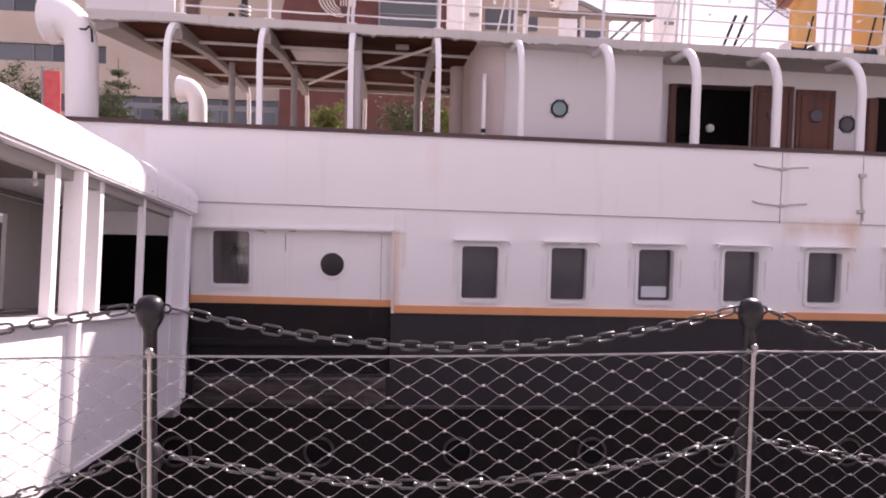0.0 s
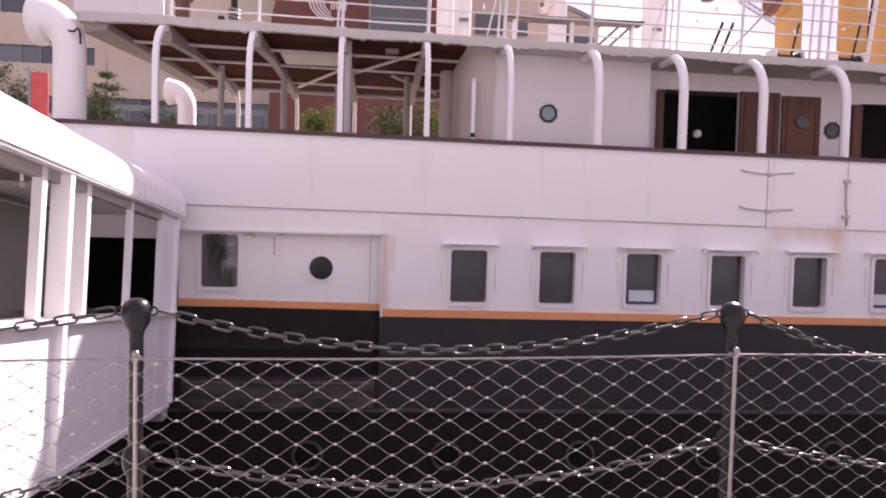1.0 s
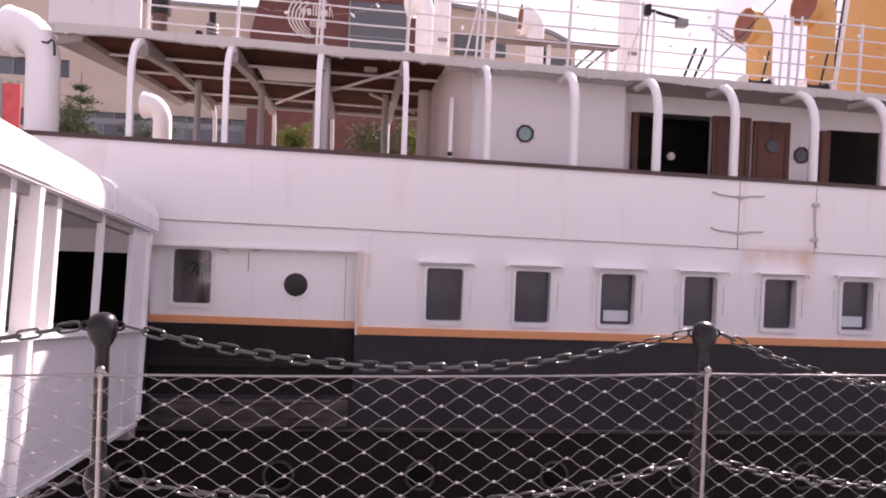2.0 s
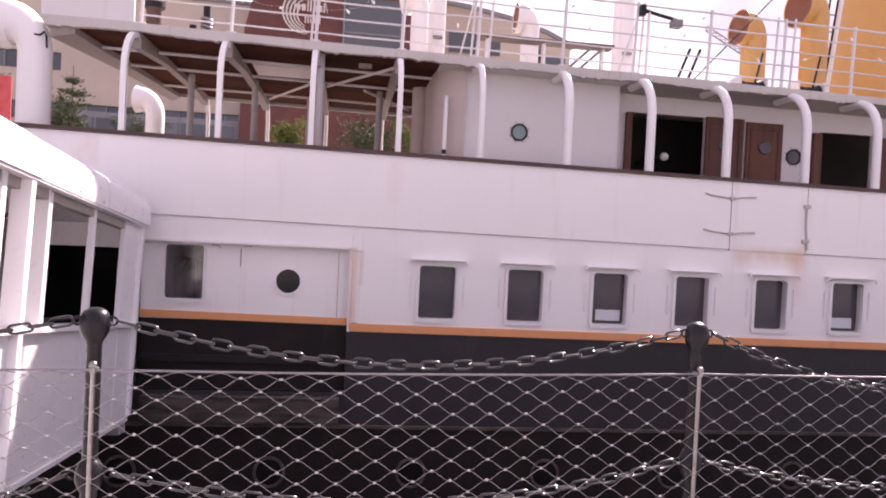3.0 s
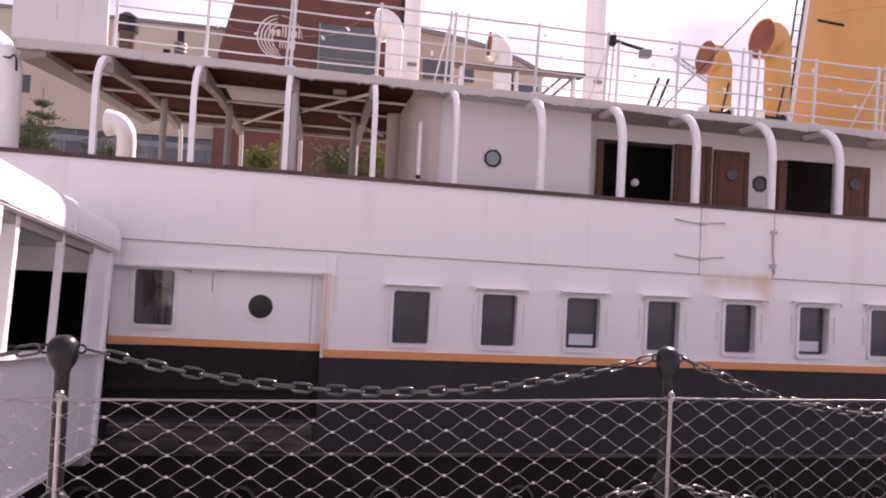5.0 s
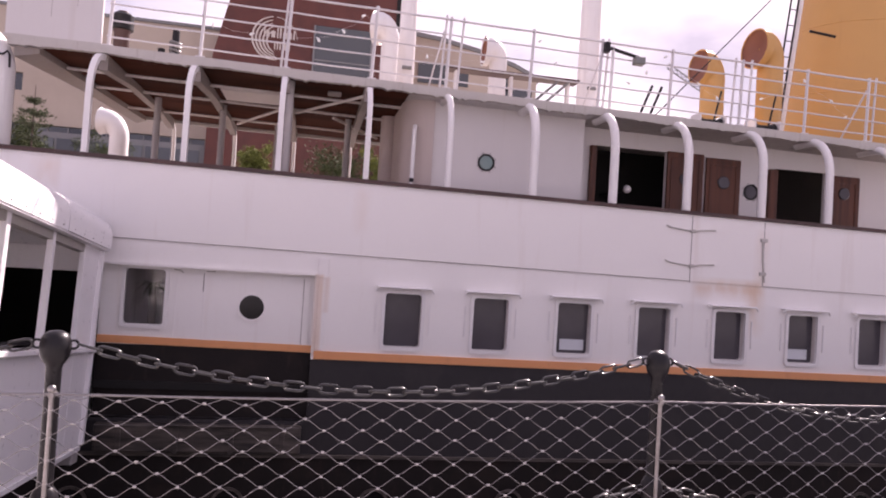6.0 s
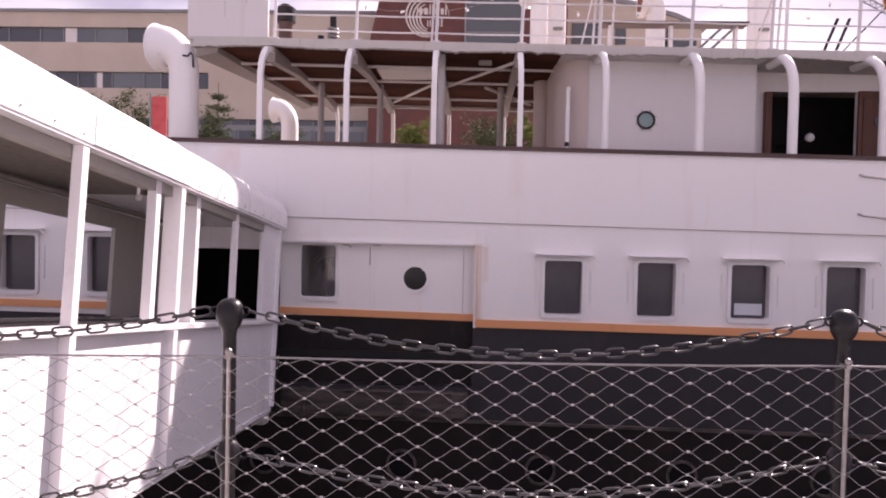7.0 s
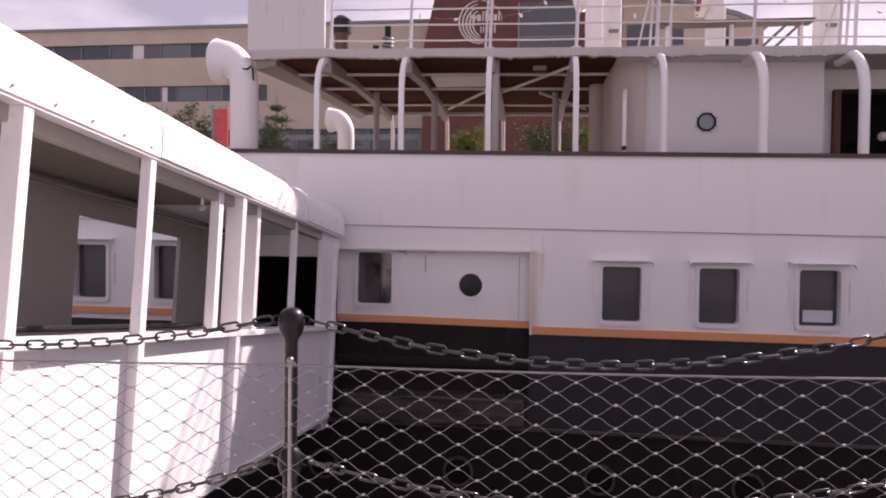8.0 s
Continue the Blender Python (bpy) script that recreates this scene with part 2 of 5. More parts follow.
# dock faces kept dark so that little light bounces onto the lower hull
dim_stone_m = Mat("dark_low_bounce_stone", (0.045, 0.043, 0.038), 0.6)
dim_stone_m.over(dim_stone_m.ramp(dim_stone_m.noise(0.8, 7), 0.4, 0.7), (0.022, 0.024, 0.02)).bump(dim_stone_m.noise(6, 6), 0.4, 0.05)
dim_stone_m = dim_stone_m.m
render_m = Mat("buff_cladding", (0.50, 0.42, 0.345), 0.75)
render_m.over(render_m.ramp(render_m.noise(0.25, 4), 0.4, 0.7), (0.43, 0.355, 0.29)).bump(render_m.noise(3, 5), 0.1, 0.03)
render_m = render_m.m
brickred_m = Mat("rust_red_cladding", (0.125, 0.036, 0.026), 0.6)
brickred_m.over(brickred_m.ramp(brickred_m.noise(0.6, 5), 0.4, 0.7), (0.085, 0.027, 0.021)).bump(brickred_m.noise(4, 4), 0.1, 0.03)
brickred_m = brickred_m.m
far_glass_m = Mat("far_window_glass", (0.045, 0.05, 0.055), 0.10, 0.0, 0.9)
far_glass_m.over(far_glass_m.ramp(far_glass_m.obj(), 0.2, 0.9, 0, 0.8), (0.14, 0.155, 0.16))
far_glass_m = far_glass_m.m
frame_m = Mat("grey_window_frame", (0.20, 0.20, 0.20), 0.5).m
cream_m = Mat("cream_lettering", (0.62, 0.55, 0.50), 0.6).m
red_m = Mat("red_banner_cloth", (0.50, 0.085, 0.085), 0.75)
red_m.over(red_m.ramp(red_m.noise(3, 4), 0.45, 0.7, 0, 0.6), (0.40, 0.03, 0.04))
red_m = red_m.m
bark_m = Mat("bark", (0.085, 0.06, 0.045), 0.85)
bark_m.over(bark_m.ramp(bark_m.noise(9, 5, (1, 1, 0.2)), 0.4, 0.7), (0.05, 0.037, 0.03)).bump(bark_m.noise(15, 5, (1, 1, 0.2)), 0.5, 0.02)
bark_m = bark_m.m


def leafy(name, a, b):
    m = Mat(name, a, 0.75, 0.0, 0.15)
    m.over(m.ramp(m.island(), 0.0, 1.0), b)
    m.over(m.ramp(m.noise(1.2, 3), 0.45, 0.7, 0, 0.5), tuple(c * 0.6 for c in a))
    return m.m


fir_m = leafy("fir_needles", (0.060, 0.078, 0.045), (0.095, 0.105, 0.060))
leaf_m = leafy("dark_green_leaves", (0.045, 0.066, 0.026), (0.085, 0.10, 0.04))
lime_m = leafy("yellow_green_leaves", (0.13, 0.16, 0.045), (0.24, 0.26, 0.075))


# ---- mesh helpers ----
BASE = {}


def thing(name, base=(0, 0, 0), label="", category="", group="", kind=""):
    """An empty at a thing's base; its parts are modelled in world metres and set back by that base."""
    ob = new(name)
    ob.empty_display_size = 0.2
    ob.location = base
    BASE[ob.name] = Vector(base)
    return tagged(ob, label, category, group, kind)


def mesh_of(name, bm, material, smooth=False):
    me = bpy.data.meshes.new(name)
    bmesh.ops.recalc_face_normals(bm, faces=bm.faces)
    if smooth:
        for f in bm.faces:
            f.smooth = True
    bm.to_mesh(me)
    bm.free()
    me.materials.append(material)
    if smooth:
        me.set_sharp_from_angle(angle=radians(38))
    return me


def part(name, bm, material, parent, label="", smooth=False):
    """Links a bmesh as one mesh object under a thing or a part."""
    off = BASE[parent.name]
    bmesh.ops.translate(bm, vec=-off, verts=bm.verts)
    ob = new(name, mesh_of(name, bm, material, smooth))
    ob.parent = parent
    BASE[ob.name] = off
    return tagged(ob, label)


def solo(name, bm, material, label, category="", group="", kind="", smooth=False, base=None):
    """A thing that is a single mesh."""
    base = Vector(base or (0, 0, 0))
    bmesh.ops.translate(bm, vec=-base, verts=bm.verts)
    ob = new(name, mesh_of(name, bm, material, smooth))
    ob.location = base
    BASE[ob.name] = base
    return tagged(ob, label, category, group, kind)


def box(bm, x0, x1, y0, y1, z0, z1, bevel=0.0, m=None):
    geo = bmesh.ops.create_cube(bm, size=1.0)["verts"]
    for v in geo:
        v.co = Vector(((x0 + x1) / 2 + v.co.x * (x1 - x0), (y0 + y1) / 2 + v.co.y * (y1 - y0), (z0 + z1) / 2 + v.co.z * (z1 - z0)))
    if bevel:
        edges = list({e for v in geo for e in v.link_edges})
        out = bmesh.ops.bevel(bm, geom=edges, offset=bevel, segments=2, profile=0.5, affect="EDGES")
        geo = list({v for f in out["faces"] for v in f.verts} | {v for v in geo if v.is_valid})
    if m is not None:
        bmesh.ops.transform(bm, matrix=m, verts=geo)
    return geo


def boxed(*a, **k):
    bm = bmesh.new()
    box(bm, *a, **k)
    return bm


def tube(bm, pts, r, seg=8, closed=False, squash=1.0, turn=0.0):
    """A round bar along points; r is a number or a function of the way along (0 to 1)."""
    pts = [Vector(p) for p in pts]
    n = len(pts)
    rings, side = [], None
    for i, p in enumerate(pts):
        a = pts[(i - 1) % n] if closed or i > 0 else p
        b = pts[(i + 1) % n] if closed or i < n - 1 else p
        d = (b - a).normalized()
        if side is None:
            side = d.cross(Vector((0, 0, 1)) if abs(d.z) < 0.9 else Vector((1, 0, 0))).normalized()
        side = (side - d * side.dot(d)).normalized()
        up = d.cross(side)
        rad = r(i / max(1, n - 1)) if callable(r) else r
        rings.append([bm.verts.new(p + rad * (math.cos(t) * side + squash * math.sin(t) * up)) for t in (2 * math.pi * k / seg + turn for k in range(seg))])
    for i in range(n if closed else n - 1):
        u, v = rings[i], rings[(i + 1) % n]
        for k in range(seg):
            bm.faces.new((u[k], u[(k + 1) % seg], v[(k + 1) % seg], v[k]))
    if not closed:
        bm.faces.new(rings[0][::-1])
        bm.faces.new(rings[-1])
    return bm


def tubed(pts, r, **k):
    return tube(bmesh.new(), pts, r, **k)


def lathe(bm, profile, centre=(0, 0, 0), seg=20, m=None):
    """A body turned about z from (radius, height) pairs."""
    c = Vector(centre)
    rings = []
    for r, z in profile:
        rings.append([bm.verts.new(c + Vector((r * math.cos(t), r * math.sin(t), z))) for t in (2 * math.pi * k / seg for k in range(seg))])
    for u, v in zip(rings, rings[1:]):
        for k in range(seg):
            bm.faces.new((u[k], u[(k + 1) % seg], v[(k + 1) % seg], v[k]))
    bm.faces.new(rings[0][::-1])
    bm.faces.new(rings[-1])
    if m is not None:
        bmesh.ops.transform(bm, matrix=m, verts=[v for ring in rings for v in ring])
    return bm


def extrude_outline(bm, pts, y0, y1):
    """A plate from an outline of (x, z) pairs, between two depths."""
    a = [bm.verts.new((x, y0, z)) for x, z in pts]
    b = [bm.verts.new((x, y1, z)) for x, z in pts]
    bm.faces.new(a)
    bm.faces.new(b[::-1])
    for i in range(len(pts)):
        j = (i + 1) % len(pts)
        bm.faces.new((a[i], b[i], b[j], a[j]))
    return bm


def rounded(x0, x1, z0, z1, r, seg=5):
    out = []
    for cx, cz, a in ((x1 - r, z1 - r, 0), (x0 + r, z1 - r, 90), (x0 + r, z0 + r, 180), (x1 - r, z0 + r, 270)):
        for k in range(seg + 1):
            t = radians(a + 90 * k / seg)
            out.append((cx + r * math.cos(t), cz + r * math.sin(t)))
    return out


def ring_plate(bm, outer, inner, y0, y1):
    """A frame between two outlines with the same number of (x, z) pairs."""
    n = len(outer)
    v = [[bm.verts.new((x, y, z)) for x, z in o] for o, y in ((outer, y0), (inner, y0), (inner, y1), (outer, y1))]
    for a, b in ((0, 1), (1, 2), (2, 3), (3, 0)):
        for i in range(n):
            j = (i + 1) % n
            bm.faces.new((v[a][i], v[a][j], v[b][j], v[b][i]))
    return bm


def pierced(bm, xs, zs, holes, y0, y1, lift=None):
    """A wall in x and z of thickness y0 to y1 with rectangular holes (x0, x1, z0, z1); lift adds sheer."""
    xs = sorted(set(list(xs) + [h[i] for h in holes for i in (0, 1)]))
    zs = sorted(set(list(zs) + [h[i] for h in holes for i in (2, 3)]))
    inside = lambda x, z: any(h[0] < x < h[1] and h[2] < z < h[3] for h in holes)
    solid = {(i, k) for i in range(len(xs) - 1) for k in range(len(zs) - 1) if not inside((xs[i] + xs[i + 1]) / 2, (zs[k] + zs[k + 1]) / 2)}
    made = {}

    def vert(i, k, y):
        if (i, k, y) not in made:
            made[(i, k, y)] = bm.verts.new((xs[i], y, zs[k] + (lift(xs[i], zs[k]) if lift else 0)))
        return made[(i, k, y)]

    for i, k in solid:
        bm.faces.new([vert(a, b, y0) for a, b in ((i, k), (i + 1, k), (i + 1, k + 1), (i, k + 1))])
        bm.faces.new([vert(a, b, y1) for a, b in ((i, k), (i, k + 1), (i + 1, k + 1), (i + 1, k))])
        for (di, dk), (a, b) in (((-1, 0), ((i, k), (i, k + 1))), ((1, 0), ((i + 1, k + 1), (i + 1, k))), ((0, -1), ((i + 1, k), (i, k))), ((0, 1), ((i, k + 1), (i + 1, k + 1)))):
            if (i + di, k + dk) not in solid:
                bm.faces.new((vert(*a, y0), vert(*b, y0), vert(*b, y1), vert(*a, y1)))
    return bm


# ---- ground: quay with the dry dock cut into it ----
XS, YS = (-900, -45, 60, 900), (-900, 0.55, 17.0, 1500)
bm = bmesh.new()
for i in range(3):
    for j in range(3):
        if (i, j) != (1, 1):
            bm.faces.new([bm.verts.new((x, y, 0)) for x, y in ((XS[i], YS[j]), (XS[i + 1], YS[j]), (XS[i + 1], YS[j + 1]), (XS[i], YS[j + 1]))])
solo("ground", bm, stone_m, "pale granite quay around a dry dock", "ground", kind="structure")
bm = bmesh.new()
for (xa, ya), (xb, yb) in (((-45, 0.55), (60, 0.55)), ((60, 0.55), (60, 17)), ((60, 17), (-45, 17)), ((-45, 17), (-45, 0.55))):
    bm.faces.new([bm.verts.new(p) for p in ((xa, ya, -0.004), (xb, yb, -0.004), (xb, yb, -5.2), (xa, ya, -5.2))])
bm.faces.new([bm.verts.new(p) for p in ((-45, 0.55, -5.2), (60, 0.55, -5.2), (60, 17, -5.2), (-45, 17, -5.2))])
bmesh.ops.remove_doubles(bm, verts=bm.verts, dist=0.001)
solo("dock_basin", bm, dim_stone_m, "stone walls of the dry dock, darkened to cut bounce onto the hull", "dock", kind="structure")

# ---- the ship ----
FACE = 8.0
FAR = 13.6
rail_z = lambda x: 2.755 - 0.0115 * x
seam_z = lambda x: 1.645 - 0.0115 * x
band_z = lambda x: 0.195 - 0.006 * x
deck_z = lambda x: 4.303 - 0.014 * x
EDGE = FACE + 0.5
rise = lambda y: 0.05 * (y - EDGE) / (FAR - EDGE)
deck_x = lambda y: -2.62 + 0.50 * (y - EDGE) / (FAR - EDGE)
STATIONS = [-16.0, -12.0, -8.0, -5.5, -4.2, -2.75, -1.41, -0.1, 1.21, 2.49, 3.74, 5.1, 6.44, 7.73, 9.1, 10.37, 11.7, 13.0, 16.0, 20.0, 24.0]
WINDOWS = [(2.90 + 1.355 * k, 0.285, 1.09) for k in range(8)] + [(-5.385, 0.44, 1.30), (-4.02, 0.44, 1.30), (-6.75, 0.44, 1.30)]
BAY = (-1.09, 1.86, -0.84, 1.28)

ship = thing("passenger_ship", (1.2, 8.2, -5.0), "white and black steamship with an orange band along its side", "ship")
holes = [(x, x + 0.56, z0, z1) for x, z0, z1 in WINDOWS] + [BAY]
bm = bmesh.new()
pierced(bm, STATIONS, (0.09, 1.62, 2.70), [h for h in holes if h[0] != BAY[0]] + [(BAY[0], BAY[1], 0.09, BAY[3]), (-2.6, -1.2, 0.09, 1.32)], FACE, FACE + 0.06,
        lambda x, z: -0.0115 * x * max(0, min(1, (z - 1.3) / 0.3)) - (0.006 * x if z < 0.2 else 0))
hull_side = part("side_plating", bm, hull_m, ship, "white painted plating with rust streaks")
bm = bmesh.new()
pierced(bm, STATIONS, (-1.36, 0.085), [(BAY[0], BAY[1], -0.84, 0.085), (-2.6, -1.2, -0.35, 0.085)], FACE, FACE + 0.06, lambda x, z: -0.006 * x if z > 0 else -0.005 * x if z < -1 else 0)
part("lower_plating", bm, black_m, ship, "black painted lower hull")
bm = bmesh.new()
pierced(bm, STATIONS, (-5.0, -3.2, -1.36), [], FACE, FACE + 0.06, lambda x, z: -0.005 * x if z > -2 else 0)
part("bottom_plating", bm, under_m, ship, "stained underwater plating with the dock's shade in its dark paint")
# far side, ends and decks of the hull
part("far_side", boxed(-16, 24, FAR + 0.8, FAR + 0.9, -5, 2.3), hull_m, ship)
for x in (-16, 23.9):
    part("end_plating", boxed(x, x + 0.1, FACE + 0.06, FAR + 0.8, -5, 2.5), hull_m, ship)
part("main_deck", boxed(-15.9, 23.9, FACE + 0.06, FAR + 0.8, 1.50, 1.60), deck_m, ship)
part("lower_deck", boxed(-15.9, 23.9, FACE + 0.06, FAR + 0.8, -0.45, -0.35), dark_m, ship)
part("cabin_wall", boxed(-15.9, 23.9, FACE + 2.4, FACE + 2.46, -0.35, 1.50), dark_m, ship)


def strip(x0, x1, y0, y1, lo, hi, n=24, bevel=0.0):
    """A bar along the ship between two heights that follow the sheer."""
    bm = bmesh.new()
    rows = []
    for i in range(n + 1):
        x = x0 + (x1 - x0) * i / n
        rows.append([bm.verts.new(p) for p in ((x, y0, lo(x)), (x, y0, hi(x)), (x, y1, hi(x)), (x, y1, lo(x)))])
    for a, b in zip(rows, rows[1:]):
        for k in range(4):
            bm.faces.new((a[k], a[(k + 1) % 4], b[(k + 1) % 4], b[k]))
    bm.faces.new(rows[0][::-1])
    bm.faces.new(rows[-1])
    return bm


part("orange_band", strip(1.90, 24, FACE - 0.035, FACE, lambda x: band_z(x) - 0.115, band_z), orange_m, ship, "faded orange paint band")
part("orange_band", strip(-16, -2.6, FACE - 0.035, FACE, lambda x: band_z(x) - 0.02, lambda x: band_z(x) + 0.085), orange_m, ship, "faded orange paint band")
part("orange_band", strip(BAY[0], 1.86, FACE + 0.095, FACE + 0.12, lambda x: 0.165 - 0.014 * x, lambda x: 0.27 - 0.014 * x), orange_m, ship, "faded orange paint band")
part("rubbing_strake", strip(-16, 24, FACE - 0.05, FACE, lambda x: -1.36 - 0.005 * x, lambda x: -1.315 - 0.005 * x), worn_m, ship)
part("plate_lap", strip(-16, 7.83, FACE - 0.014, FACE, seam_z, lambda x: rail_z(x) - 0.03), hull_m, ship, "overlapping white bulwark plate")
part("plate_lap", strip(7.84, 9.15, FACE - 0.018, FACE, lambda x: seam_z(x) - 0.005, lambda x: rail_z(x) - 0.03, 4), hull_m, ship, "hinged bulwark gate")
part("plate_lap", strip(9.16, 24, FACE - 0.014, FACE, seam_z, lambda x: rail_z(x) - 0.03), hull_m, ship, "overlapping white bulwark plate")
# thin dark strips draw the plate laps' shadow line, with dirt, as colour
seam_m = Mat("seam_shadow_and_dirt", (0.17, 0.135, 0.13), 0.7).m
for xa, xb in ((-16, 7.83), (9.17, 24)):
    part("seam_line", strip(xa, xb, FACE - 0.0175, FACE, lambda x: seam_z(x) - 0.008, seam_z), seam_m, ship, "dark strip painting a plate seam's shadow and dirt")
part("seam_line", strip(7.832, 7.841, FACE - 0.0165, FACE, lambda x: 1.53, lambda x: rail_z(x) - 0.05, 1), seam_m, ship)
part("seam_line", strip(9.15, 9.162, FACE - 0.0165, FACE, lambda x: 1.53, lambda x: rail_z(x) - 0.05, 1), seam_m, ship)
part("seam_line", strip(7.85, 9.15, FACE - 0.0165, FACE, lambda x: 1.555, lambda x: 1.563, 1), seam_m, ship)
part("bulwark_back", strip(-16, 24, FACE + 0.02, FACE + 0.05, lambda x: 1.6, lambda x: rail_z(x) - 0.03), hull_m, ship)
part("rail_cap", strip(-16, 24, FACE - 0.05, FACE + 0.10, lambda x: rail_z(x) - 0.035, lambda x: rail_z(x) + 0.025), cap_m, ship, "dark wooden rail cap")
part("far_rail", strip(-16, 24, FAR + 0.7, FAR + 0.92, lambda x: 2.3, lambda x: 2.7), cap_m, ship)
# grey on the white hinges stands in for the shadow beneath them
for z in (2.40, 1.835):
    hg = part("gate_hinge", tubed([(7.38, FACE - 0.03, z + 0.03), (7.46, FACE - 0.03, z), (7.80, FACE - 0.03, z - 0.035), (7.90, FACE - 0.03, z - 0.035), (8.0, FACE - 0.03, z - 0.012), (8.25, FACE - 0.03, z)], 0.014, seg=6), edge_m, ship, "white strap hinge of the bulwark gate, its shadow put into a grey colour")
    part("knuckle", boxed(7.80, 7.88, FACE - 0.05, FACE - 0.02, z - 0.065, z - 0.005, bevel=0.006), edge_m, hg)
part("gate_bolt", tubed([(9.12, FACE - 0.03, 2.32), (9.14, FACE - 0.03, 1.95), (9.18, FACE - 0.03, 1.60)], 0.016, seg=6), edge_m, ship)
for z in (2.30, 1.74):
    part("bolt_keeper", boxed(9.08, 9.20, FACE - 0.05, FACE - 0.014, z - 0.03, z + 0.03, bevel=0.008), edge_m, ship)

# entrance bay set back in the side
bay_y = FACE + 0.12
bm = bmesh.new()
pierced(bm, (BAY[0], -0.36, 1.86), (0.165, 1.28), [(-0.77, -0.23, 0.45, 1.24)], bay_y, bay_y + 0.05)
part("bay_plating", bm, hull_m, ship, "recessed white plating of the shell door")
# recess shade is put into this plate's darker colour
part("bay_plating", boxed(BAY[0], 1.86, bay_y, bay_y + 0.05, -0.84, 0.165), under_m, ship)
part("bay_lintel", boxed(BAY[0], 1.90, FACE - 0.03, bay_y + 0.05, 1.28, 1.32), hull_m, ship)
part("bay_sill", boxed(BAY[0], 1.90, FACE - 0.02, bay_y + 0.05, -0.90, -0.84), black_m, ship)
part("bay_fender", boxed(BAY[0] + 0.1, 1.80, FACE - 0.12, FACE, -1.30, -0.90, bevel=0.03), worn_m, ship, "worn black fender below the shell door")
# added bar models the pale highlight along the fender's top
part("fender_highlight_bar", tubed([(-0.02, FACE - 0.135, -0.905), (1.55, FACE - 0.135, -0.915)], 0.022, seg=8), worn_m, ship, "added bar standing in for a highlight on the fender", smooth=True)
for x in (-0.7, 0.05, 0.8, 1.5):
    part("fender_strap", boxed(x, x + 0.07, FACE - 0.128, FACE - 0.01, -1.31, -0.89, bevel=0.006), worn_m, ship)
part("bay_jamb", boxed(1.86, 1.90, FACE - 0.02, bay_y + 0.05, 0.06, 1.28), hull_m, ship)
part("corner_strip", boxed(1.905, 2.02, FACE - 0.022, FACE, 0.20, 1.27, bevel=0.006), hull_m, ship, "rust-stained edge strip")
part("corner_strip", boxed(1.89, 2.04, FACE - 0.03, FACE, 1.25, 1.54, bevel=0.008), hull_m, ship)
part("door_seam", tubed([(0.283, bay_y - 0.004, 0.95), (0.283, bay_y - 0.004, 1.19), (0.295, bay_y - 0.004, 1.225), (0.325, bay_y - 0.004, 1.245), (0.44, bay_y - 0.004, 1.25)], 0.006, seg=6), seam_m, ship)
part("pipe_end", tubed([(-0.13, bay_y - 0.02, 1.25), (-0.04, bay_y - 0.02, 1.245), (0.0, bay_y - 0.02, 1.21)], 0.012, seg=6), edge_m, ship)
part("door_seam", tubed([(1.70, bay_y - 0.012, 0.25), (1.70, bay_y - 0.012, 1.22)], 0.004, seg=5), beam_m, ship)
part("door_plate", boxed(0.29, 1.80, bay_y - 0.010, bay_y, 0.20, 1.245, bevel=0.004), hull_m, ship)
part("door_seam", boxed(-0.10, -0.085, bay_y - 0.010, bay_y, 0.30, 1.27), hull_m, ship)


def window_frame(x, z0, z1, y, hood=True, w=0.56):
    """A framed window: raised rim with rounded corners, dark pane, drip hood and side clips."""
    bm = bmesh.new()
    ring_plate(bm, rounded(x - 0.045, x + w + 0.045, z0 - 0.055, z1 + 0.04, 0.07), rounded(x + 0.005, x + w - 0.005, z0 + 0.005, z1 - 0.005, 0.05), y - 0.035, y + 0.02)
    bmesh.ops.bevel(bm, geom=[e for e in bm.edges if len(e.link_faces) == 2 and e.calc_face_angle() > 1.2], offset=0.008, segments=1, affect="EDGES")
    fr = part("window", bm, white_m, ship, "white rounded steel window frame", smooth=True)
    if hood:
        bm = bmesh.new()
        ring_plate(bm, rounded(x - 0.012, x + w + 0.012, z0 - 0.012, z1 + 0.012, 0.06), rounded(x + 0.008, x + w - 0.008, z0 + 0.008, z1 - 0.008, 0.05), y + 0.022, y + 0.118)
        part("reveal", bm, pipe_m, fr, "pale painted window reveal", smooth=True)
        part("pane", boxed(x - 0.02, x + w + 0.02, y + 0.10, y + 0.108, z0 - 0.02, z1 + 0.02), glass_m, fr, "dark dull glass")
    else:
        pane = part("pane", boxed(x - 0.02, x + w + 0.02, y + 0.022, y + 0.030, z0 - 0.02, z1 + 0.02), clear_m, fr, "clear glass")
        pane.visible_shadow = False
    if hood:
        bm = bmesh.new()
        tube(bm, [(x - 0.165, y - 0.11, z1 + 0.03), (x - 0.12, y - 0.12, z1 + 0.085), (x + w + 0.12, y - 0.12, z1 + 0.085), (x + w + 0.165, y - 0.11, z1 + 0.03)], 0.014, seg=6)
        box(bm, x - 0.13, x + w + 0.13, y - 0.12, y, z1 + 0.082, z1 + 0.10)
        part("drip_hood", bm, white_m, fr)
        for xx in (x - 0.13, x + w + 0.115):
            part("clip", boxed(xx, xx + 0.015, y - 0.02, y, z0 + 0.20, z1 - 0.15), white_m, fr)
    return fr


for x, z0, z1 in WINDOWS:
    window_frame(x, z0, z1, FACE)
window_frame(-0.77, 0.45, 1.24, bay_y, hood=False, w=0.54)
